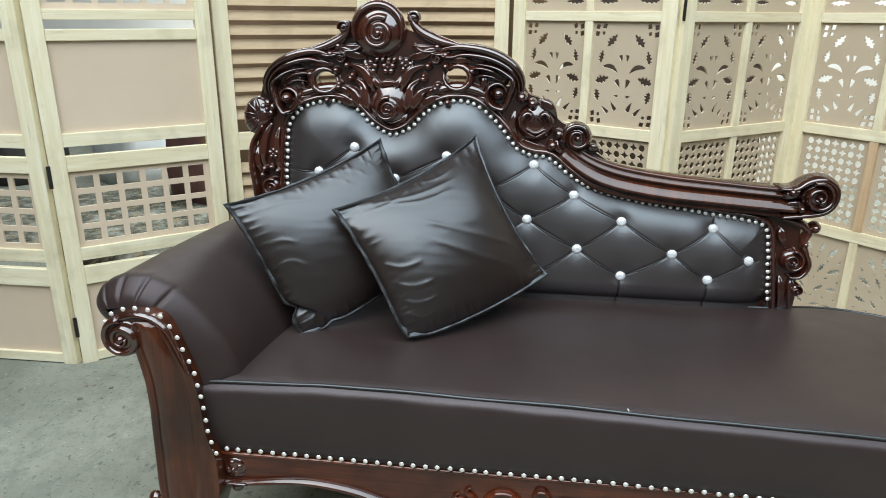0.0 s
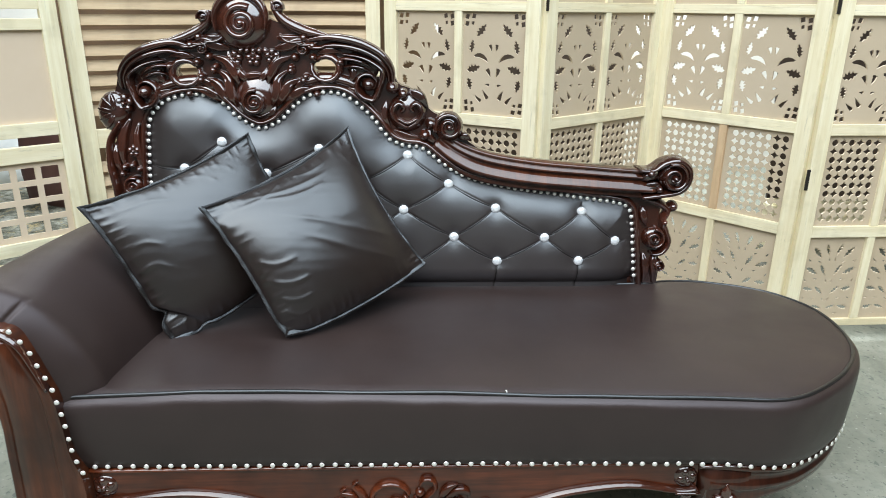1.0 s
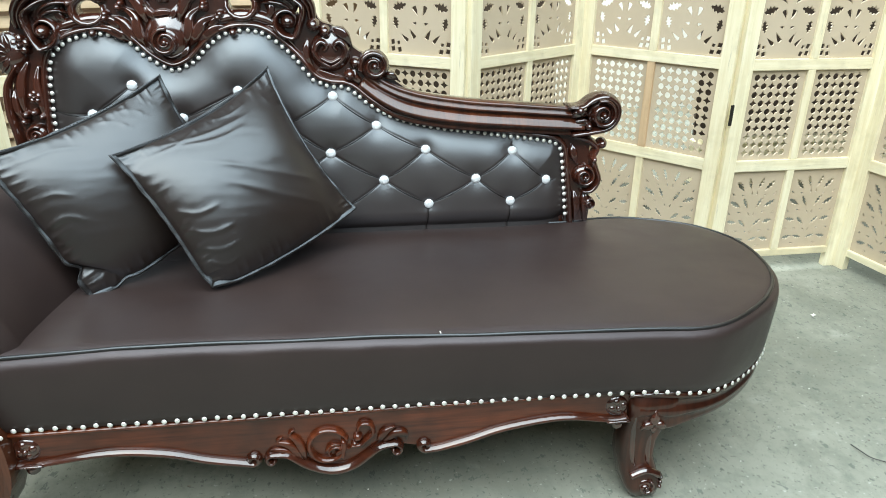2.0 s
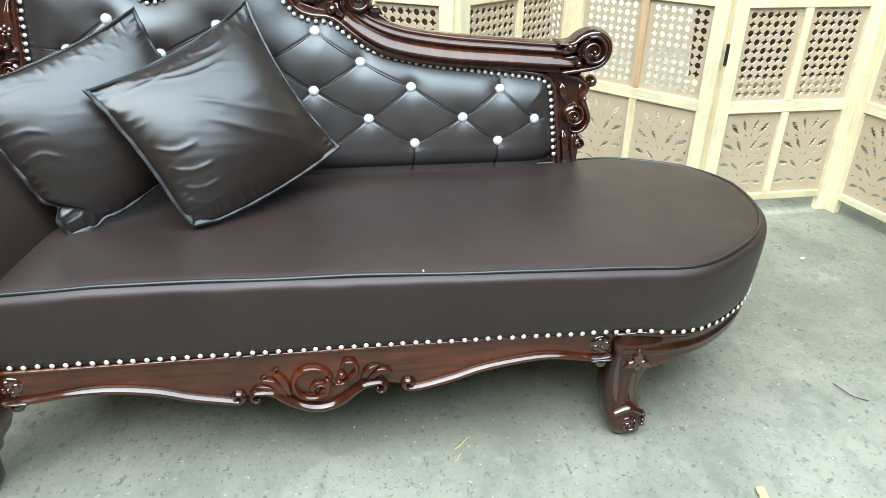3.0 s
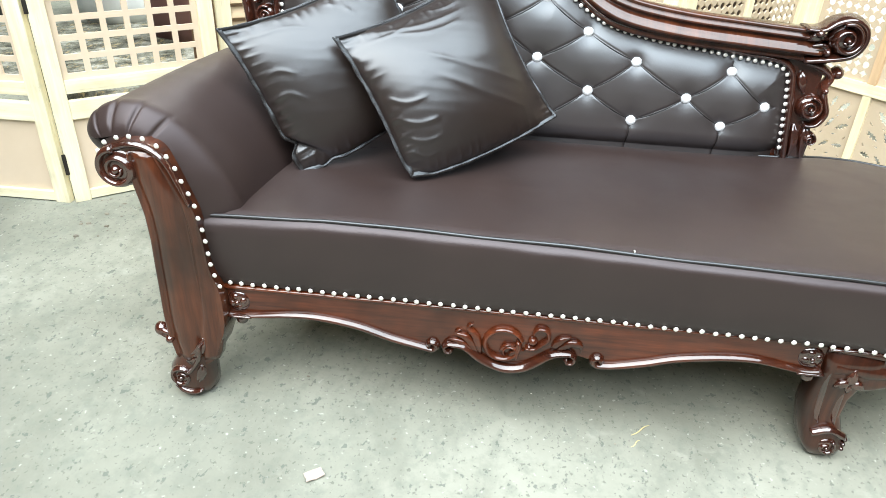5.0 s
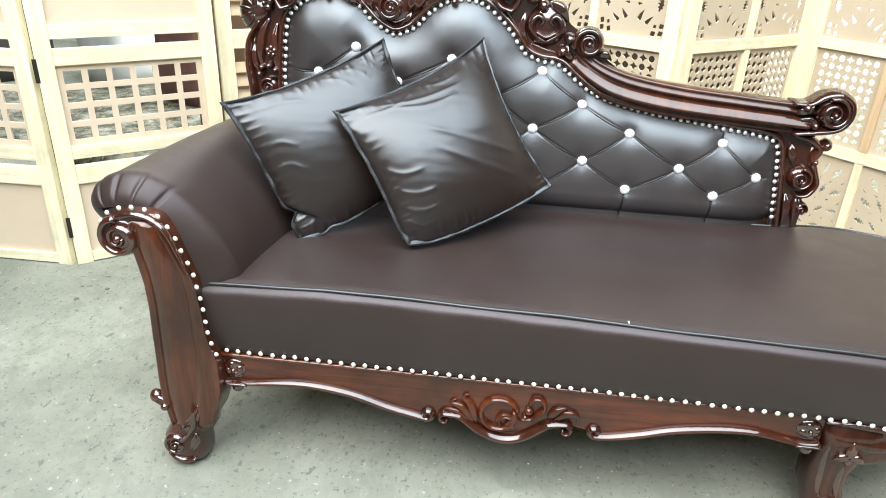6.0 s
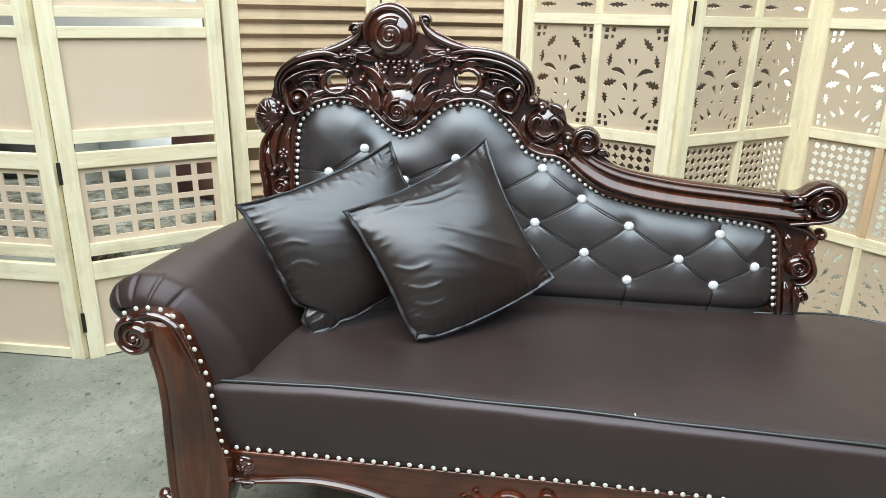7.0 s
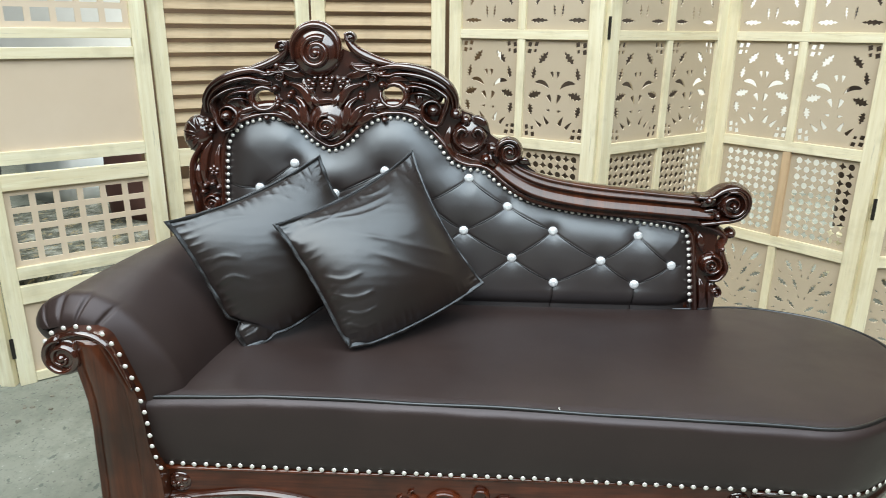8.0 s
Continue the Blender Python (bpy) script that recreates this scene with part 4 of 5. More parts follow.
def apron():
    bm = bmesh.new()
    plate(bm, spline(APRON, 5) + [Vector((0.585, 0.279)), Vector((-0.590, 0.279))], [], 0.0, -0.026)
    rail = part("apron", bm, MAHOGANY, chaise, "reddish mahogany front apron, scalloped", smooth=False)
    bm = bmesh.new()
    stroke(bm, [Vector((-0.592 + 1.18 * k / 40, 0.273)) for k in range(41)], 0.0050, 0.008, depth=0.0015, facet=1.0)
    part("top_bead", bm, MAHOGANY, rail)
    for pts, eye, start, turn in (
        ([(-0.590, 0.208), (-0.545, 0.206), (-0.425, 0.218), (-0.326, 0.207), (-0.250, 0.184), (-0.190, 0.171)], (-0.166, 0.178), -90, 1),
        ([(0.585, 0.212), (0.545, 0.208), (0.446, 0.222), (0.329, 0.207), (0.260, 0.186), (0.200, 0.171)], (0.168, 0.180), -90, -1),
    ):
        bm = bmesh.new()
        stroke(bm, even(spline([Vector(p) for p in pts] + spiral(eye[0], eye[1], 0.012, 0.8, start, turn, 0.4), 5), 0.006), [0.006, 0.0085, 0.0095, 0.0095, 0.008], 0.0130, depth=0.001, facet=1.45)
        part("lower_bead", bm, BEAD, rail)
    bm = bmesh.new()
    mid = spiral(-0.130, 0.175, 0.013, 0.9, 60, 1, 0.35)[::-1] + [Vector(q) for q in ((-0.100, 0.183), (-0.062, 0.154), (-0.015, 0.137), (0.030, 0.148), (0.075, 0.183))] + spiral(0.110, 0.178, 0.014, 0.9, 110, -1, 0.35)
    stroke(bm, even(spline(mid, 5), 0.005), [0.005, 0.008, 0.011, 0.012, 0.011, 0.008, 0.005], 0.0155, depth=0.002, facet=1.45)
    part("centre_bead", bm, BEAD, rail)
    bm = bmesh.new()
    stroke(bm, even(spline(spiral(-0.022, 0.196, 0.040, 1.0, 20, 1, 0.80) + spiral(-0.010, 0.180, 0.019, 0.7, -40, 1, 0.5), 3), 0.004), [0.004, 0.006, 0.0065, 0.006, 0.005, 0.003], 0.011, depth=0.002)
    stroke(bm, even(spline([(0.022, 0.195), (0.040, 0.195), (0.052, 0.205), (0.066, 0.222), (0.060, 0.242), (0.043, 0.244), (0.036, 0.230)], 5), 0.004), [0.003, 0.0055, 0.0055, 0.005, 0.003], 0.011, depth=0.002)
    dome(bm, 0.036, 0.212, 0.010, 0.013, 0.0, 4, 10)
    dome(bm, 0.030, 0.196, 0.008, 0.012, 0.0, 4, 10)
    leaf(bm, [(-0.028, 0.180), (-0.014, 0.196), (0.004, 0.198)], 0.006, 0.010, 0.004)
    leaf(bm, [(-0.010, 0.172), (0.006, 0.186), (0.022, 0.186)], 0.006, 0.010, 0.004)
    part("c_scroll", bm, MAHOGANY, rail)
    bm = bmesh.new()
    last_x = -1.0
    for pts in ([(-0.066, 0.168), (-0.078, 0.210), (-0.094, 0.230), (-0.084, 0.239)], [(-0.072, 0.168), (-0.094, 0.204), (-0.118, 0.214), (-0.108, 0.224)], [(-0.080, 0.172), (-0.108, 0.194), (-0.134, 0.196)],
                [(0.074, 0.200), (0.092, 0.222), (0.110, 0.230)], [(0.086, 0.196), (0.110, 0.216), (0.130, 0.212), (0.132, 0.196)]):
        if pts[0][0] > 0 > last_x:
            part("leaf_spray", bm, MAHOGANY, rail)
            bm = bmesh.new()
        last_x = pts[0][0]
        leaf(bm, pts, 0.009, 0.011, 0.003, 0.4)
    part("leaf_spray", bm, MAHOGANY, rail)
    for x in (-0.567, 0.562):
        bm = bmesh.new()
        dome(bm, x, 0.237, 0.024, 0.007, 0.0, 4, 14)
        flower(bm, x, 0.237, 0.020, 0.0, 4)
        part("rosette", bm, CARVED, rail)
        bm = bmesh.new()
        dome(bm, x + 0.004, 0.195, 0.013, 0.013, 0.0, 4, 10)
        stroke(bm, [Vector((x - 0.022 + 0.01 * k, 0.206)) for k in range(6)], 0.005, 0.016, depth=0.001)
        part("boss", bm, CARVED, rail)


apron()


def end_rail():
    """Moulded rail under the rounded foot end."""
    idx = [i for i, p in enumerate(seat_line) if p.x > 0.60]
    path = [(seat_line[i], seat_nor[i]) for i in idx]
    prof = [(0.016, 0.289), (0.005, 0.287), (0.002, 0.282), (0.004, 0.277), (0.011, 0.273), (0.013, 0.265), (0.012, 0.257), (0.007, 0.253), (0.005, 0.248), (0.008, 0.243), (0.013, 0.240), (0.010, 0.234), (0.010, 0.228), (0.016, 0.223), (0.026, 0.221), (0.045, 0.222), (0.045, 0.288)]
    bm = bmesh.new()

    def drop(p):
        # the rail deepens into a bracket where it meets the leg
        return 0.55 * math.exp(-(max(p.x - 0.67, 0) / 0.055) ** 1.4) * (p.y < 0.27)

    loft(bm, [[(p.x + nr.x * a, p.y + nr.y * a, 0.279 - (0.289 - z) * (1 + drop(p) * (0.289 - z) / 0.068) - end_dip(p.x)) for a, z in prof] for p, nr in path])
    part("end_rail", bm, MAHOGANY_LEG, chaise, "moulded mahogany rail round the foot end")
    bm = bmesh.new()
    box(bm, -0.64, 0.66, 0.515, 0.545, 0.19, 0.279, 0.003)
    part("back_rail", bm, MAHOGANY, chaise, smooth=False)
    bm = bmesh.new()
    box(bm, -0.62, -0.585, 0.02, 0.52, 0.19, 0.279, 0.003)
    part("side_rail", bm, MAHOGANY, chaise, smooth=False)
    bm = bmesh.new()
    box(bm, -0.60, 0.70, 0.02, 0.52, 0.262, 0.276)
    part("seat_deck", bm, DARK_BOX, chaise, smooth=False)


end_rail()


def cabriole(bm, x, y, sgn=1.0, square=0.7):
    rings = []
    for z, dx, rx, dy, ry in ((0.0, 0.012, 0.020, -0.010, 0.024), (0.010, 0.010, 0.034, -0.012, 0.037), (0.035, 0.006, 0.042, -0.012, 0.042), (0.065, -0.001, 0.041, -0.006, 0.040), (0.10, -0.009, 0.039, 0.0, 0.036), (0.145, -0.007, 0.040, 0.0, 0.038), (0.185, 0.003, 0.046, 0.0, 0.042), (0.215, 0.013, 0.055, 0.0, 0.045), (0.272, 0.013, 0.066, 0.0, 0.047)):
        ring = []
        for k in range(22):
            a = 2 * math.pi * k / 22
            c, s = math.cos(a), math.sin(a)
            ring.append((x + dx + rx * math.copysign(abs(c) ** square, c), y + sgn * dy + ry * math.copysign(abs(s) ** square, s), z))
        rings.append(ring)
    loft(bm, rings)


bm = bmesh.new()
cabriole(bm, 0.632, 0.030, 1.0, 0.52)
leg = part("leg", bm, MAHOGANY_LEG, chaise, "carved mahogany cabriole leg")
bm = bmesh.new()
for s in (-1, 1):
    stroke(bm, even(spline([(0.628 + s * 0.024, 0.222), (0.622 + s * 0.018, 0.16), (0.626 + s * 0.016, 0.10), (0.636 + s * 0.014, 0.072)], 6), 0.006), [0.004, 0.007, 0.007, 0.005], 0.006, depth=0.004)
    leaf(bm, [(0.640, 0.192), (0.640 + s * 0.014, 0.194), (0.640 + s * 0.028, 0.184)], 0.010, 0.010, 0.016)
leaf(bm, [(0.640, 0.192), (0.640, 0.210), (0.640, 0.230)], 0.011, 0.010, 0.016)
leaf(bm, [(0.640, 0.194), (0.640, 0.184), (0.640, 0.172)], 0.008, 0.010, 0.014)
stroke(bm, spline([(0.604, 0.066), (0.636, 0.078), (0.668, 0.064)], 6), 0.008, 0.010, depth=0.018)
for z in (0.055, 0.042, 0.03):
    dome(bm, 0.674, z, 0.006, 0.012, 0.010, 4, 8)
volute(bm, 0.640, 0.036, 0.022, 1.2, 60, -1, 0.010, 0.020)
stroke(bm, [Vector((0.578 + 0.011 * k, 0.272)) for k in range(11)], 0.004, 0.006, depth=0.016)
part("leg_carving", bm, CARVED, leg)
for x, y in ((0.60, 0.50), (-0.625, 0.50)):
    bm = bmesh.new()
    cabriole(bm, x, y, -1.0)
    part("leg", bm, CARVED, chaise, "plain back leg")

# nailheads
sb = bmesh.new()
dome(sb, 0, 0, 0.0060, 0.0034, 0.0, 4, 10)
stud_mesh = bpy.data.meshes.new("nailhead")
for f in sb.faces:
    f.smooth = True
sb.to_mesh(stud_mesh)
sb.free()
stud_mesh.materials.append(STUD)


def studs(points, normals, size=1.0):
    for i, (p, nr) in enumerate(zip(points, normals)):
        q = Vector(nr).to_track_quat("-Y", "Z").to_matrix().to_4x4()
        wob = Vector((random.uniform(-0.0012, 0.0012), 0, random.uniform(-0.0010, 0.0010)))
        shared("nailhead", stud_mesh, chaise, Matrix.Translation(Vector(p) + wob) @ q @ Matrix.Scale(size, 4))


row = [p for p in even(panel_line, 0.0168) if p.y > 0.462]
studs([back_at(p.x, p.y, 0.0135) for p in row], [Vector((0, -1, 0.1))] * len(row), 0.84)
row = even(spline(ARM_NAILS, 6), 0.0250)
studs([Vector((p.x, -0.0352, p.y)) for p in row], [Vector((0, -1, 0))] * len(row), 0.82)
front = [(p, nr) for p, nr in zip(seat_line, seat_nor)]
row = even([p for p, nr in front if p.x < 1.2 and (p.y < 0.2 or p.x > 0.66) and p.x > -0.585][:-1], 0.0236)
pts, nrs = [], []
for p in row:
    k = min(range(len(seat_line)), key=lambda i: (seat_line[i] - p).length)
    nr = seat_nor[k]
    pts.append(Vector((p.x - nr.x * 0.001, p.y - nr.y * 0.001, 0.2862 - 0.004 * min(max((p.x + 0.3) / 0.9, 0), 1) - end_dip(p.x))))
    nrs.append(Vector((-nr.x, -nr.y, 0)))
studs(pts, nrs, 0.86)

# ---- loose pillows ----


def pillow(b, r, t, l, thick, label, seed, folds, pinch=0.0, crease=1.0):
    """A plump square leather cushion between four corners, creased from its edges, with a stitched flange. A pinch folds its lowest corner into an ear."""
    b, r, t, l = (Vector(v) for v in (b, r, t, l))
    nrm = (r - b).cross(l - b).normalized()
    if nrm.y > 0:
        nrm = -nrm
    mid = (b + r + t + l) / 4
    b, r, t, l = (mid + (v - mid) * 1.025 for v in (b, r, t, l))
    N = 110
    ob = None

    def surf(u, v, side):
        # edges drawn in between the corners
        cu, cv = 2 * u - 1, 2 * v - 1
        uu = 0.5 + 0.5 * cu * (1 - (0.125 if cu > 0 else 0.07) * abs(cu) * (1 - cv * cv))
        vv = 0.5 + 0.5 * cv * (1 - (0.13 if cv > 0 else -0.07) * abs(cv) * (1 - cu * cu))
        p = (b * (1 - uu) + r * uu) * (1 - vv) + (l * (1 - uu) + t * uu) * vv
        e = max(0.0, (1 - abs(cu) ** 2.3)) * max(0.0, (1 - abs(cv) ** (1.6 if cv > 0 else 2.3)))
        h = thick * e ** 0.60
        # the corners stay flat and pointed
        for a, c in ((0, 1), (1, 0), (1, 1)):
            h *= 1 - 0.70 * math.exp(-((u - a) ** 2 + (v - c) ** 2) / 0.020)
        # blunt lowest corner
        near = math.exp(-((u * u + v * v) / 0.012))
        p = p + (mid - b) * 0.055 * near
        q = u + v
        if pinch:
            band = math.exp(-((q - 0.21) / 0.045) ** 2)
            h *= 1 - pinch * band * (1.0 if u < v else 0.5)
            p = p + (r - b) * 0.050 * band * max(0.0, 1 - u / 0.2) + (l - b) * 0.020 * band * max(0.0, 1 - v / 0.2)
        edge = min(u, 1 - u, v, 1 - v)
        fade = min(edge / 0.035, 1.0)
        # creases run across the cushion and gather at its seams
        along, across = 0.87 * u - 0.50 * v, 0.50 * u + 0.87 * v
        warp = 0.09 * noise.noise((u * 2.5, v * 2.5, seed + 4))
        rid = (1 - min(abs(1.9 * noise.noise((along * 2.4 + seed * 7.1, (across + warp) * 12, seed))), 1.0)) ** 4
        reach = 0.04 + 0.55 * math.exp(-(u / 0.13) ** 2) * (v < 0.62) * min(1.0, (0.62 - v) / 0.15 if v < 0.62 else 0.0) + 0.5 * math.exp(-((1 - v) / 0.10) ** 2)
        puck = 0.0042 * crease * (rid - 0.25) * reach
        for d, s, k in ((u, v, 1), (1 - u, v, 2), (v, u, 3), (1 - v, u, 4)):
            gather = (1 - min(abs(2.2 * noise.noise((s * 17 + seed * 3.3, k * 5.1, seed))), 1.0)) ** 2
            puck += math.exp(-(d / 0.07) ** 2) * 0.0036 * (gather - 0.3)
        fold = 0.0
        for u0, v0, u1, v1, amp, wid in folds:
            du, dv = u1 - u0, v1 - v0
            s = min(max(((u - u0) * du + (v - v0) * dv) / (du * du + dv * dv), 0), 1)
            off = math.hypot(u - u0 - s * du, v - v0 - s * dv + 0.02 * math.sin(5 * s + seed))
            fold += amp * math.sin(math.pi * (0.08 + 0.84 * s)) * (math.exp(-(off / wid) ** 1.2) - 0.35 * math.exp(-(off / (2.6 * wid)) ** 2))
        fold *= e ** 0.4
        fine = 0.0006 * noise.noise((along * 5 + seed, across * 22, seed)) * e
        h += (puck + fold + fine) * fade
        return p + nrm * (1.0 if side > 0 else -0.4) * max(h, 0.0)

    for side in (1, -1):
        bm = bmesh.new()
        g = [[bm.verts.new(surf(i / N, j / N, side)) for i in range(N + 1)] for j in range(N + 1)]
        for j in range(N):
            for i in range(N):
                bm.faces.new((g[j][i], g[j][i + 1], g[j + 1][i + 1], g[j + 1][i]))
        if side == 1:
            ob = finish("throw_pillow", bm, LEATHER_PILLOW)
            tagged(ob, label, "pillow", "leather pillows on the chaise")
        else:
            part("back_cover", bm, LEATHER_PILLOW, ob)
    # flange with a stitched groove
    ring = [(i / N, 0.0) for i in range(N)] + [(1.0, j / N) for j in range(N)] + [(1 - i / N, 1.0) for i in range(N)] + [(0.0, 1 - j / N) for j in range(N)]
    rings = []
    for k, (u, v) in enumerate(ring):
        p = surf(u, v, 1)
        o = (p - mid).normalized()
        w = 0.0062 + 0.0026 * noise.noise((k * 0.11, seed, 0))
        lift = nrm * (0.0032 * noise.noise((k * 0.09, seed * 3, 2)))
        rings.append([p - o * 0.006 + nrm * 0.006 + lift, p + nrm * 0.0030 + lift, p + o * w * 0.25 + nrm * 0.0044 + lift, p + o * w * 0.6 + nrm * 0.0040 + lift, p + o * w * 0.72 + nrm * 0.0026 + lift, p + o * w * 0.86 + nrm * 0.0034 + lift, p + o * w + lift, p + o * w * 0.6 - nrm * 0.0038 + lift, p - o * 0.006 - nrm * 0.006 + lift])
    bm = bmesh.new()
    loft(bm, rings, closed_path=True)
    part("flange", bm, LEATHER_EDGE, ob, "stitched leather flange")
    # a row of stitches along the flange
    bm = bmesh.new()
    for k in range(0, len(rings) - 1, 2):
        a, c = rings[k][3], rings[k + 1][3]
        a, c = a + (c - a) * 0.1, a + (c - a) * 0.9
        o = (a - mid).normalized() * 0.0009
        loft(bm, [[p - o, p + nrm * 0.0011, p + o, p - nrm * 0.0006] for p in (a, c)])
    part("stitching", bm, THREAD, ob, "brown thread stitching")
    return ob


pillow((-0.484, 0.205, 0.433), (-0.200, 0.440, 0.585), (-0.354, 0.455, 0.828), (-0.636, 0.235, 0.722), 0.052, "brown leather throw pillow leaning between arm and back", 2,
       ((0.55, 0.97, 0.68, 0.80, 0.005, 0.014), (0.68, 0.97, 0.80, 0.82, 0.005, 0.014), (0.80, 0.97, 0.88, 0.86, 0.004, 0.012), (0.03, 0.66, 0.22, 0.60, 0.004, 0.016), (0.03, 0.52, 0.20, 0.44, 0.005, 0.016), (0.12, 0.92, 0.42, 0.84, 0.004, 0.020)), 0.26, 0.12)
pillow((-0.244, 0.19, 0.453), (0.043, 0.4, 0.542), (-0.133, 0.512, 0.833), (-0.407, 0.268, 0.711), 0.066, "brown leather throw pillow standing on its corner", 5,
       ((0.28, 0.72, 0.86, 0.26, 0.0042, 0.020), (0.30, 0.56, 0.82, 0.12, 0.0040, 0.022), (0.14, 0.94, 0.70, 0.82, 0.0055, 0.018), (0.24, 0.87, 0.62, 0.76, 0.0050, 0.016), (0.10, 0.88, 0.42, 0.93, 0.0045, 0.014), (0.44, 0.95, 0.74, 0.90, 0.0040, 0.014),
        (0.02, 0.52, 0.24, 0.42, 0.0055, 0.016), (0.02, 0.38, 0.26, 0.28, 0.0060, 0.015), (0.02, 0.26, 0.24, 0.18, 0.0055, 0.013), (0.03, 0.16, 0.20, 0.10, 0.0050, 0.012), (0.84, 0.94, 0.95, 0.70, 0.0040, 0.022)), 0.0, 0.12)

# ---- folding screens ----
TOP = 1.80


def loop_ellipse(cx, cz, rx, rz, ang, n=8, tip=0.0):
    out = []
    for k in range(n):
        a = 2 * math.pi * k / n
        x, z = rx * math.cos(a), rz * math.sin(a) * (1 - tip * math.cos(a))
        out.append(Vector((cx + x * math.cos(ang) - z * math.sin(ang), cz + x * math.sin(ang) + z * math.cos(ang))))
    return out


def leaf_cut(cx, cz, a, b, ang, flip):
    """A jagged leaf-shaped cut with toothed edges."""
    pts = [(-1.0, 0.0), (-0.75, -0.40), (-0.55, -0.28), (-0.35, -0.80), (-0.10, -0.50), (0.15, -0.85), (0.40, -0.45), (0.70, -0.50), (1.0, 0.10), (0.70, 0.25), (0.60, 0.80), (0.35, 0.35), (0.10, 0.95), (-0.10, 0.35), (-0.40, 0.70), (-0.55, 0.22), (-0.80, 0.25)]
    out = []
    for x, z in pts:
        x, z = x * a, z * b * flip
        out.append(Vector((cx + x * math.cos(ang) - z * math.sin(ang), cz + x * math.sin(ang) + z * math.cos(ang))))
    return out


def wedge_cut(cx, cz, a, b, ang):
    """A tapering cut, wide and blunt at one end and pointed at the other."""
    out = []
    for x, z in ((1.0, 0.0), (0.1, -0.5), (-0.8, -1.0), (-1.0, -0.3), (-0.9, 0.6), (0.0, 0.55)):
        x, z = x * a, z * b
        out.append(Vector((cx + x * math.cos(ang) - z * math.sin(ang), cz + x * math.sin(ang) + z * math.cos(ang))))
    return out


def corner_cuts(w, h):
    """Four small squares in each corner."""
    out = []
    for s in (-1, 1):
        for u in (-1, 1):
            for dx, dz, k in ((0, 0, 1.0), (-0.105, 0.006, 1.0), (0.004, -0.066, 1.0), (-0.090, -0.060, 0.72)):
                out.append(loop_ellipse(s * w * (0.435 + dx), u * h * (0.45 + dz), 0.034 * h * k, 0.030 * h * k, 0.785 + 0.2 * s * u, 4))
    return out


def floral_holes(w, h):
    """An oval wreath of jagged leaf cuts, wedges inside it and small cuts in the corners."""
    out = []
    leaves = [(0.205, 0.325, 0.078, 0.046, -0.85), (0.355, 0.170, 0.066, 0.038, -1.40), (0.325, -0.045, 0.078, 0.054, -0.30), (0.385, -0.200, 0.062, 0.042, 1.35)]
    wedges = [(0.044, 0.155, 0.038, 0.026, -1.75), (0.066, -0.085, 0.050, 0.032, -1.95), (0.095, -0.200, 0.026, 0.018, 0.15), (0.130, -0.295, 0.056, 0.030, 1.05), (0.255, -0.335, 0.056, 0.026, 0.75)]
    horns = [(0.190, 0.070, 0.092, 0.052, 0.42)]
    for s in (-1, 1):
        for x, z, a, b, ang in leaves:
            out.append(leaf_cut(s * x * w, z * h, a * h, b * h, ang if s > 0 else math.pi - ang, s))
        for x, z, a, b, ang in horns:
            out.append(crescent_cut(s * x * w, z * h, a * h, b * h, ang if s > 0 else math.pi - ang, s))
        for x, z, a, b, ang in wedges:
            out.append(wedge_cut(s * x * w, z * h, a * h, b * h, ang if s > 0 else math.pi - ang))
    return out + corner_cuts(w, h)


def crescent_cut(cx, cz, a, b, ang, flip):
    """A curved horn-shaped cut."""
    edge = [(x, 1 - x * x) for x in (-1.0, -0.6, -0.15, 0.3, 0.7)] + [(1.0, -0.15), (0.75, -0.25), (0.3, 0.02), (-0.15, 0.12), (-0.6, 0.10)]
    out = []
    for x, z in edge:
        x, z = x * a, (z - 0.4) * b * flip
        out.append(Vector((cx + x * math.cos(ang) - z * math.sin(ang), cz + x * math.sin(ang) + z * math.cos(ang))))
    return out


def willow_holes(w, h):
    """Slender leaf cuts that fan out from the middle."""
    out = []
    spray = [(0.10, 0.34, 0.085, 0.034, 1.25), (0.27, 0.31, 0.092, 0.040, 0.85), (0.13, 0.10, 0.088, 0.036, 1.05), (0.33, 0.09, 0.090, 0.040, 0.55), (0.14, -0.15, 0.080, 0.034, 0.75),
             (0.34, -0.13, 0.072, 0.038, 0.20), (0.13, -0.36, 0.070, 0.034, 0.30), (0.34, -0.36, 0.074, 0.036, -0.25)]
    ticks = [(0.05, 0.23, 0.028, 1.5), (0.40, 0.22, 0.030, 0.9), (0.22, 0.20, 0.026, 0.5), (0.05, -0.03, 0.026, 1.2), (0.24, -0.01, 0.028, 0.3), (0.42, -0.02, 0.026, 1.1), (0.24, -0.25, 0.028, 0.1), (0.05, -0.26, 0.024, 0.8), (0.42, -0.25, 0.026, -0.3), (0.23, -0.44, 0.024, 0.2)]
    for k, (x, z, a, b, ang) in enumerate(spray):
        for s in (-1, 1):
            out.append(leaf_cut(s * x * w, z * h, a * h * 0.9, b * h * (1.0 if k % 2 else 0.85), ang if s > 0 else math.pi - ang, s * (1 if k % 3 else -1)))
    for x, z, a, ang in ticks:
        for s in (-1, 1):
            out.append(wedge_cut(s * x * w, z * h, a * h, 0.45 * a * h, ang if s > 0 else math.pi - ang))
    return out


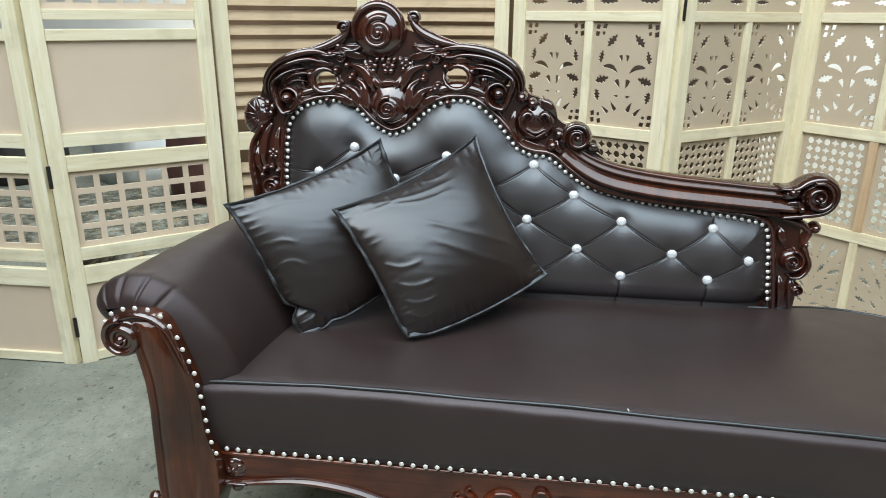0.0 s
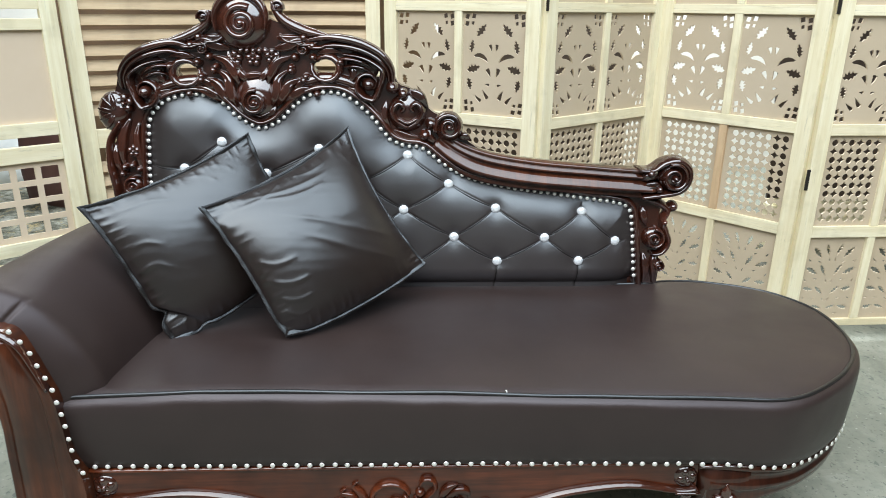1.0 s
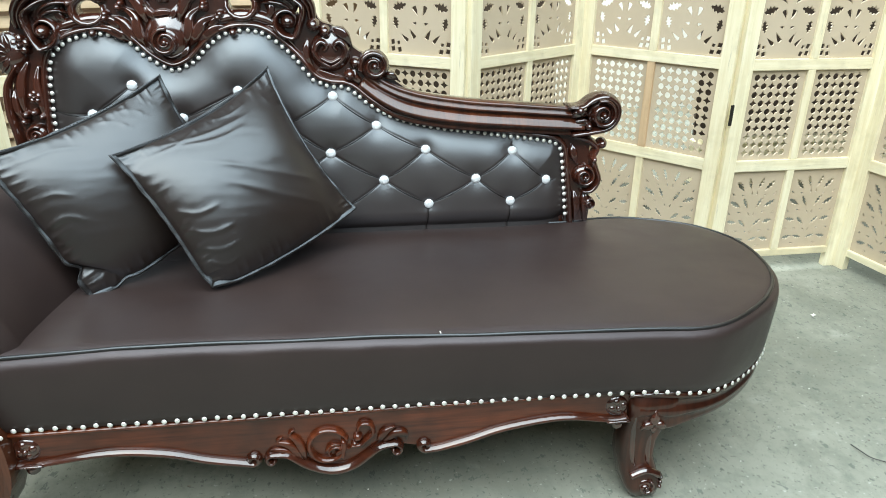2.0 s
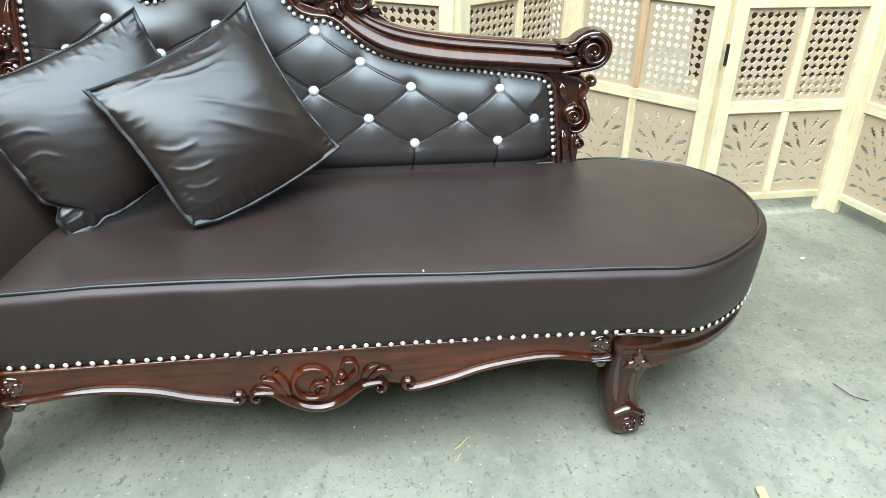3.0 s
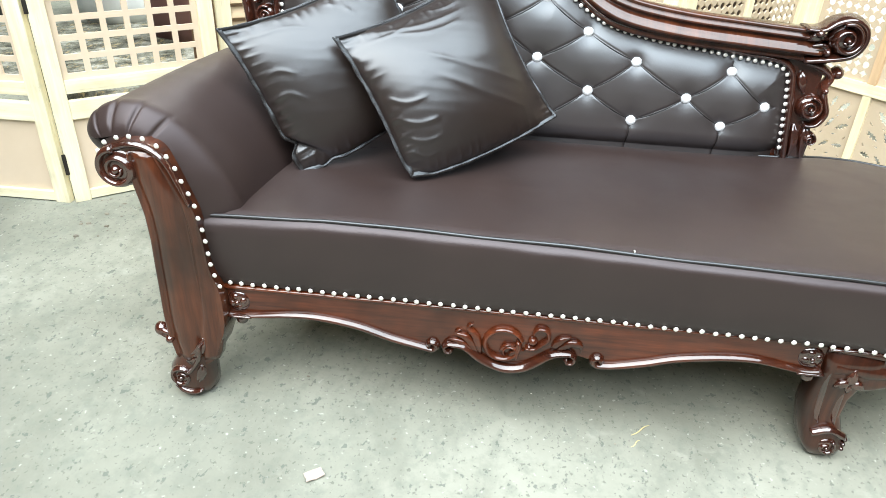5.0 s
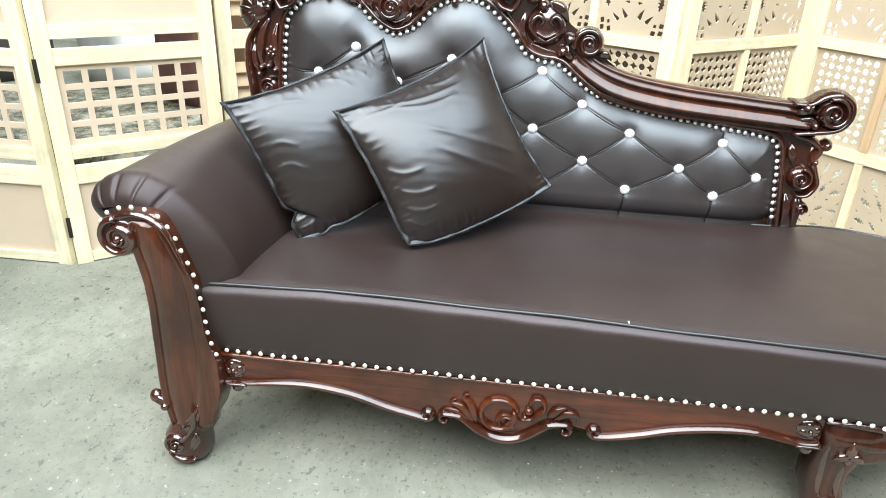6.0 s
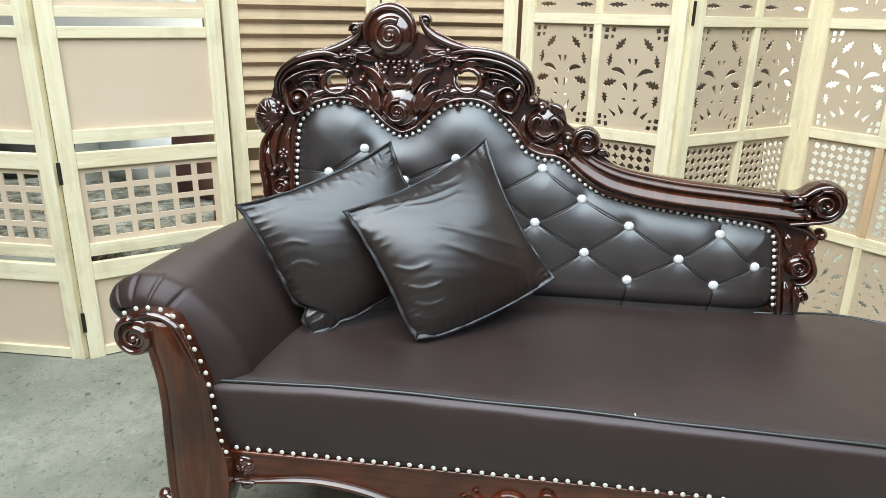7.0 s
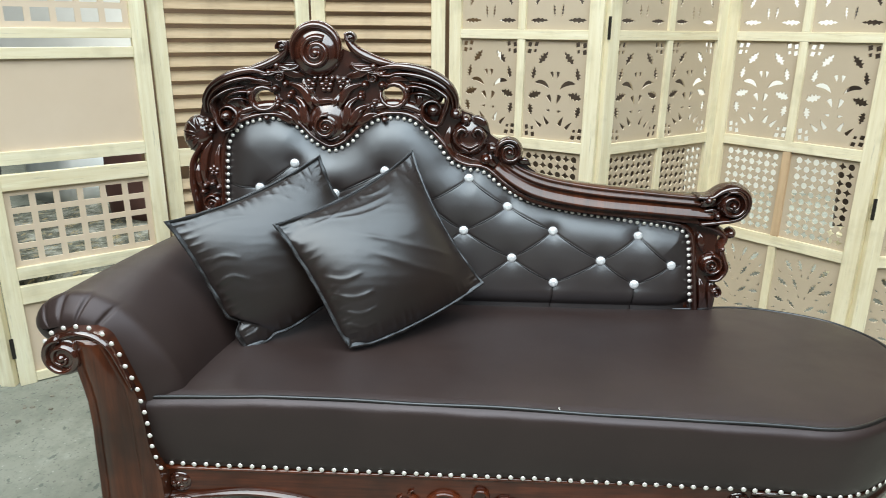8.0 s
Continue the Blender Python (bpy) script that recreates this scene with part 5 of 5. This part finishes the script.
def crown_holes(w, h):
    """Flat jagged leaves in the corners and curved slits between them."""
    out = []
    for s in (-1, 1):
        for u in (-1, 1):
            out.append(leaf_cut(s * 0.30 * w, u * 0.405 * h, 0.105 * h, 0.036 * h, 0 if s > 0 else math.pi, -s * u * -1))
            out.append(leaf_cut(s * 0.065 * w, u * 0.31 * h, 0.070 * h, 0.020 * h, 1.45 if s > 0 else math.pi - 1.45, s))
            out.append(leaf_cut(s * 0.33 * w, u * 0.19 * h, 0.070 * h, 0.030 * h, 1.2 * u if s > 0 else math.pi - 1.2 * u, s))
        out.append(wedge_cut(s * 0.16 * w, 0, 0.06 * h, 0.022 * h, 0 if s < 0 else math.pi))
    return out


def lattice_holes(w, h, step):
    """Round holes and four-pointed ones in turn."""
    out = []
    nx, nz = int(w / step), int(h / step)
    for j in range(nz):
        for i in range(nx):
            cx, cz = (i - (nx - 1) / 2) * step, (j - (nz - 1) / 2) * step
            if (i + j) % 2:
                out.append(loop_ellipse(cx, cz, step * 0.39, step * 0.39, 0, 12))
            else:
                out.append([Vector((cx + step * (0.52 if k % 2 == 0 else 0.26) * math.cos(k * math.pi / 4 + 0), cz + step * (0.52 if k % 2 == 0 else 0.26) * math.sin(k * math.pi / 4))) for k in range(8)])
    return out


def square_holes(w, h, nx, nz, bar):
    out = []
    sx, sz = (w - bar) / nx, (h - bar) / nz
    for j in range(nz):
        for i in range(nx):
            x0, z0 = -w / 2 + bar + i * sx, -h / 2 + bar + j * sz
            x1, z1 = x0 + sx - bar, z0 + sz - bar
            out.append([Vector(p) for p in ((x0, z0), (x1, z0), (x1, z1), (x0, z1))])
    return out


panel_cache = {}


def infill(kind, w, h, mat):
    key = (kind, round(w, 3), round(h, 3))
    if key not in panel_cache:
        bm = bmesh.new()
        rect = [Vector(p) for p in ((-w / 2, -h / 2), (w / 2, -h / 2), (w / 2, h / 2), (-w / 2, h / 2))]
        holes = []
        if kind == "floral":
            holes = floral_holes(w, h)
        elif kind == "willow":
            holes = willow_holes(w, h)
        elif kind == "crown":
            holes = crown_holes(w, h)
        elif kind == "lattice":
            holes = lattice_holes(w - 0.012, h - 0.012, 0.0285)
        elif kind == "squares":
            holes = square_holes(w, h, 6, 4, 0.018)
        plate(bm, rect, holes, 0.003, -0.003)
        bmesh.ops.recalc_face_normals(bm, faces=bm.faces)
        me = bpy.data.meshes.new("panel")
        bm.to_mesh(me)
        bm.free()
        me.materials.append(mat)
        panel_cache[key] = me
    return panel_cache[key]


def bar_mesh(x0, x1, y0, y1, z0, z1):
    bm = bmesh.new()
    box(bm, x0, x1, y0, y1, z0, z1, 0.0025)
    return bm


def leaf_at(a, b):
    """Pose of a screen leaf that stands from a to b on the floor."""
    a, b = Vector((*a, 0)), Vector((*b, 0))
    return Matrix.Translation(a) @ Matrix.Rotation(math.atan2(b.y - a.y, b.x - a.x), 4, "Z"), (b - a).length


def leaf_frame(thing, a, b, stile, foot=0.0):
    m, w = leaf_at(a, b)
    bm = bmesh.new()
    for x0 in (0.005, w - stile - 0.005):
        box(bm, x0, x0 + stile, -0.013, 0.013, foot, TOP, 0.0025)
    fr = part("leaf_frame", bm, PINE_V, thing, smooth=False)
    fr.matrix_basis = m
    return fr, w


def fret_leaf(thing, a, b, tan=False):
    st = 0.048
    fr, w = leaf_frame(thing, a, b, st)
    x0, x1 = st + 0.005, w - st - 0.005
    bands = [(0.055, 0.080, None), (0.384, 0.423, "willow"), (0.730, 0.766, "lattice"), (1.097, 1.128, "floral"), (1.440, 1.475, "crown"), (1.755, 1.795, "floral")]
    mid = (x0 + x1) / 2
    last = None
    for k, (z0, z1, kind) in enumerate(bands):
        part("rail", bar_mesh(x0, x1, -0.011, 0.011, z0, z1), PINE_H, fr, smooth=False)
        if last is not None:
            mat = PINE_TAN if tan and k == 2 else PINE_V
            part("mullion", bar_mesh(mid - 0.014, mid + 0.014, -0.010, 0.010, last, z0), mat, fr, smooth=False)
            for lo, hi in ((x0, mid - 0.014), (mid + 0.014, x1)):
                shared("fret_panel", infill(kind, hi - lo, z0 - last, MDF), fr, Matrix.Translation(((lo + hi) / 2, 0.004, (last + z0) / 2)))
        last = z1
    return fr


def hinge(fr, x, z):
    part("hinge", bar_mesh(x - 0.006, x + 0.006, -0.0155, -0.012, z, z + 0.07), HINGE, fr, smooth=False)


right_screen = tagged(new("folding_screen"), "pale pine folding screen with fret-cut tan fibreboard panels, standing in zigzag", "folding screen", "folding screens behind the chaise")
FOLDS = [(-0.077, 1.431), (0.427, 1.130), (0.923, 1.505), (1.309, 1.060), (1.848, 1.075), (1.95, 0.54)]
for i, (a, b) in enumerate(zip(FOLDS, FOLDS[1:])):
    fr = fret_leaf(right_screen, a, b, i == 2)
    if i in (1, 3):
        hinge(fr, 0.002, 0.55)
        hinge(fr, 0.002, 1.10)


def plain_leaf(thing, a, b):
    st = 0.048
    fr, w = leaf_frame(thing, a, b, st)
    x0, x1 = st + 0.005, w - st - 0.005
    mid = (x0 + x1) / 2
    rails = [(0.004, 0.036), (0.275, 0.334), (0.357, 0.398), (0.645, 0.694), (0.722, 0.763), (1.033, 1.066), (1.092, 1.122), (1.373, 1.403), (1.430, 1.460), (1.75, 1.795)]
    for z0, z1 in rails:
        part("rail", bar_mesh(x0, x1, -0.011, 0.011, z0, z1), PINE_H, fr, smooth=False)
    for z0, z1, kind in ((0.036, 0.275, "plain"), (0.398, 0.645, "squares"), (0.763, 1.033, "plain"), (1.122, 1.373, "squares"), (1.460, 1.75, "plain")):
        mat = MDF_PLAIN
        shared("infill_panel", infill(kind, x1 - x0, z1 - z0, mat), fr, Matrix.Translation((mid, 0.004, (z0 + z1) / 2)))
    return fr


left_screen = tagged(new("folding_screen"), "pale pine folding screen with plain fibreboard panels and square open lattice", "folding screen", "folding screens behind the chaise")
LFOLDS = [(-2.50, 1.10), (-1.995, 0.776), (-1.457, 0.780), (-1.045, 1.118)]
for i, (a, b) in enumerate(zip(LFOLDS, LFOLDS[1:])):
    fr = plain_leaf(left_screen, a, b)
    if i == 2:
        hinge(fr, 0.002, 0.60)
        hinge(fr, 0.002, 0.10)
        hinge(fr, 0.002, 1.40)


def louvre_leaf(thing, a, b):
    st = 0.05
    fr, w = leaf_frame(thing, a, b, st)
    x0, x1 = st + 0.005, w - st - 0.005
    for z0, z1 in ((0.05, 0.10), (0.66, 0.72), (1.74, 1.79)):
        part("rail", bar_mesh(x0, x1, -0.012, 0.012, z0, z1), PINE_H, fr, smooth=False)
    bm = bmesh.new()
    box(bm, x0, x1, -0.0025, 0.0025, -0.019, 0.019, 0.001)
    me = bpy.data.meshes.new("slat")
    bm.to_mesh(me)
    bm.free()
    me.materials.append(SLAT)
    z = 0.13
    while z < 1.72:
        if not 0.63 < z < 0.75:
            shared("slat", me, fr, Matrix.Translation((0, 0, z)) @ Matrix.Rotation(radians(-32), 4, "X"))
        z += 0.0465
    return fr


louvre = tagged(new("louvre_screen"), "tan wooden louvred screen with pale pine stiles", "folding screen", "folding screens behind the chaise")
louvre_leaf(louvre, (-1.060, 1.150), (-0.588, 1.44))
louvre_leaf(louvre, (-0.584, 1.44), (-0.090, 1.45))

# ---- scraps on the floor ----


def scrap(x, y, size, ang, mat, label, curl=0.004):
    bm = bmesh.new()
    n = 5
    g = []
    for j in range(n):
        g.append([bm.verts.new((size * (i / (n - 1) - 0.5) * (1 + 0.25 * noise.noise((i, j, x * 9))), 0.6 * size * (j / (n - 1) - 0.5) * (1 + 0.3 * noise.noise((j, i, y * 9))), 0.003 + curl * (1 + noise.noise((i * 0.6 + x * 5, j * 0.6, y)))) ) for i in range(n)])
    for j in range(n - 1):
        for i in range(n - 1):
            bm.faces.new((g[j][i], g[j][i + 1], g[j + 1][i + 1], g[j + 1][i]))
    ext = bmesh.ops.extrude_face_region(bm, geom=list(bm.faces))
    bmesh.ops.translate(bm, verts=[v for v in ext["geom"] if isinstance(v, bmesh.types.BMVert)], vec=(0, 0, -0.0025))
    ob = finish("scrap", bm, mat, smooth=False)
    ob.matrix_basis = pose(x, y, 0, 0, 0, ang)
    return tagged(ob, label, "litter", "litter on the floor")


scrap(-0.360, -0.219, 0.036, 35, SCRAP, "dusty pinkish card scrap on the concrete")

scrap(0.848, -0.212, 0.030, 80, STRAW, "dry yellow leaf scrap on the concrete")
scrap(1.515, 0.698, 0.015, 20, PAPER, "small white paper scrap on the concrete")
scrap(-0.739, 0.084, 0.012, 10, PAPER, "small white paper scrap on the concrete")
scrap(-0.95, 0.42, 0.014, 70, PAPER, "small white paper scrap on the concrete")


def twig():
    bm = bmesh.new()
    path = spline([(1.208, 0.090, 0.004), (1.212, 0.062, 0.007), (1.222, 0.038, 0.006), (1.250, 0.020, 0.004)], 6)
    loft(bm, [[(p.x + 0.0013 * math.cos(a * 1.2566), p.y, p.z + 0.0013 * math.sin(a * 1.2566)) for a in range(5)] for p in path])
    return tagged(finish("twig", bm, DARK_BOX), "thin curved dark twig lying on the concrete", "twig", "litter on the floor")


twig()

# ---- stacked stock and added backdrops behind the screens ----


def leaning_board(name, x0, x1, y, h, mat, label, tilt=8):
    bm = bmesh.new()
    box(bm, x0, x1, 0, 0.018, 0, h, 0.003)
    ob = finish(name, bm, mat, smooth=False)
    ob.matrix_basis = pose(0, y, 0, -tilt, 0, 0)
    return tagged(ob, label, "board")


# added backing whose brown gives the dark gaps of the louvres their shade
leaning_board("slat_gap_backing", -1.45, 0.10, 1.75, 1.85, SLAT_GAP_BROWN, "brown sheet added behind the louvred screen for the shade between its slats", 4)
leaning_board("dark_board", 0.14, 1.08, 2.25, 1.75, DARK_BROWN, "dark brown boards leaning behind the fret screen")
# white backdrop standing in for the bright outdoors beyond the fret screen
leaning_board("bright_backdrop", 1.30, 3.70, 3.90, 2.30, PAPER, "white backdrop added for the brightness behind the fret screen")
upper_board = leaning_board("dark_board", 1.725, 3.60, 2.05, 1.50, DARK_BROWN, "dark brown boards standing on a low stack of panels")
upper_board.matrix_basis = pose(0, 2.06, 0.252, -8, 0, 0)


def panel_stack():
    """Bare panels lying flat on one another, their edges out of line."""
    thing = None
    for k in range(7):
        bm = bmesh.new()
        dx, dy = 0.012 * math.sin(2.3 * k), 0.010 * math.sin(3.7 * k + 1)
        box(bm, 1.76 + dx, 3.62 + dx, 2.025 + dy, 2.16 + dy, 0.036 * k, 0.036 * k + 0.033, 0.002)
        if k == 0:
            thing = tagged(finish("panel_stack", bm, PINE_H, smooth=False), "low stack of pale pine panels on the concrete", "boards")
        else:
            part("panel", bm, PINE_H, thing, smooth=False)


panel_stack()


def bundle(name, x, y, w, d, h, mat, label, category):
    """A sagging heap or bale, flat underneath."""
    bm = bmesh.new()
    rings = []
    for z, s in ((0, 0.94), (0.25, 1.0), (0.7, 0.97), (0.92, 0.86), (1.0, 0.6)):
        ring = []
        for k in range(24):
            a = 2 * math.pi * k / 24
            c, q = math.cos(a), math.sin(a)
            o = 1 + 0.12 * noise.noise((c * 2 + x, q * 2 + y, z * 2)) * (z > 0)
            ring.append((0.5 * w * s * o * math.copysign(abs(c) ** 0.55, c), 0.5 * d * s * o * math.copysign(abs(q) ** 0.55, q), h * z * (1 + 0.08 * noise.noise((c * 3, q * 3, x)))))
        rings.append(ring)
    loft(bm, rings)
    ob = finish(name, bm, mat)
    ob.matrix_basis = pose(x, y, 0, 0, 0, 12 * x)
    return tagged(ob, label, category)


bundle("sack_bale", -2.70, 4.15, 1.60, 0.55, 0.85, RUBBISH, "pale sack bale lying behind the lattice screen", "bale")
bundle("cloth_bale", -2.00, 2.95, 0.44, 0.40, 0.80, CLOTH_RED, "maroon cloth bale lying behind the lattice screen", "cloth")
bundle("plastic_sack", -2.72, 3.38, 0.66, 0.46, 0.52, SACK, "full white plastic sack standing behind the lattice screen", "sack")
bundle("crate", -3.66, 3.45, 0.95, 0.55, 0.7, DARK_BOX, "dark crate standing behind the lattice screen", "crate")
bundle("rubble", -1.75, 1.80, 1.1, 0.5, 0.10, SOIL_SHADE, "low heap of dry soil and straw on the concrete", "debris")


def soil_shade_patch(x, y, rx, ry, label):
    """A thin uneven layer of soil with a ragged edge, also laid to darken shaded floor."""
    bm = bmesh.new()
    rings = []
    for f, z in ((1.0, 0.0), (0.97, 0.008), (0.8, 0.016), (0.5, 0.014), (0.2, 0.018)):
        ring = []
        for k in range(60):
            a = 2 * math.pi * k / 60
            o = f * (1 + 0.16 * noise.noise((math.cos(a) * 3, math.sin(a) * 3, 5)))
            ring.append((x + rx * o * math.cos(a), y + ry * o * math.sin(a), z * (1 + 0.6 * noise.noise((k * 0.4, f * 9, 1))) if z else 0.0))
        rings.append(ring)
    loft(bm, rings)
    tagged(finish("soil_shade_patch", bm, SOIL_SHADE), label, "soil", kind="structure")


soil_shade_patch(-2.55, 2.45, 1.15, 0.72, "trodden grey soil with straw behind the lattice screen")
# dark layer put where the floor behind the fret screen lies in shade
soil_shade_patch(1.10, 1.98, 0.62, 0.42, "dark layer added for the shade on the floor behind the fret screen")


def grit(name, mat, label, count, lo, hi, seed, area=(-1.9, 2.1, -1.0, 1.5)):
    """Loose crumbs too many and too small to count."""
    rnd = random.Random(seed)
    bm = bmesh.new()
    for _ in range(count):
        x, y = rnd.uniform(area[0], area[1]), rnd.uniform(area[2], area[3])
        s = lo * (hi / lo) ** (rnd.random() ** 2.2)
        n = rnd.randint(4, 6)
        a0, st = rnd.uniform(0, 6.28), rnd.uniform(0.5, 1.0)
        top, bot = [], []
        for k in range(n):
            a = a0 + 2 * math.pi * k / n
            r = s * rnd.uniform(0.6, 1.0)
            px, py = x + r * math.cos(a), y + r * math.sin(a) * st
            bot.append(bm.verts.new((px, py, 0.0)))
            top.append(bm.verts.new((x + (px - x) * 0.7, y + (py - y) * 0.7, s * 0.35)))
        bm.faces.new(top)
        for k in range(n):
            bm.faces.new((bot[k], bot[(k + 1) % n], top[(k + 1) % n], top[k]))
    tagged(finish(name, bm, mat, smooth=False), label, "debris", kind="stuff")


grit("dark_grit", DEBRIS, "dark crumbs scattered over the concrete", 520, 0.0009, 0.0060, 3)
grit("pale_grit", PAPER, "pale crumbs scattered over the concrete", 170, 0.0007, 0.0034, 4)
grit("yard_debris", DEBRIS, "dark dry debris scattered behind the lattice screen", 260, 0.004, 0.022, 11, (-3.4, -1.5, 1.85, 3.3))
grit("straw_litter", STRAW, "dry straw litter scattered behind the lattice screen", 160, 0.004, 0.022, 12, (-3.2, -1.5, 1.85, 2.5))
grit("mud_flakes", DEBRIS, "dark dried mud flakes on the concrete", 22, 0.004, 0.013, 8, (-1.40, -1.22, 0.54, 0.82))


def straw(name, a, b, r, mat, label, category, group=""):
    """A thin dry stalk lying from a to b."""
    a, b = Vector(a), Vector(b)
    side = (b - a).cross(Vector((0, 0, 1))).normalized()
    bm = bmesh.new()
    rings = []
    for k in range(6):
        p = a.lerp(b, k / 5) + side * 0.002 * math.sin(k * 1.3)
        w = r * (1 - 0.5 * abs(k / 2.5 - 1) ** 2)
        rings.append([p + side * w * math.cos(q * math.pi / 3) + Vector((0, 0, w * (1 + math.sin(q * math.pi / 3)))) for q in range(6)])
    loft(bm, rings)
    return tagged(finish(name, bm, mat), label, category, group)


straw("straw", (0.304, 0.022, 0.0), (0.262, -0.014, 0.0), 0.0016, STRAW, "pale dry straw lying on the concrete", "straw", "litter on the floor")
straw("straw", (0.278, -0.026, 0.0), (0.258, -0.048, 0.0), 0.0014, STRAW, "pale dry straw lying on the concrete", "straw", "litter on the floor")
straw("lint", (0.196, -0.004, edge_height(0.2, 0) + 0.005), (0.199, 0.004, edge_height(0.2, 0) + 0.006), 0.0011, PAPER, "tiny pale fleck of lint on the leather seat", "lint")
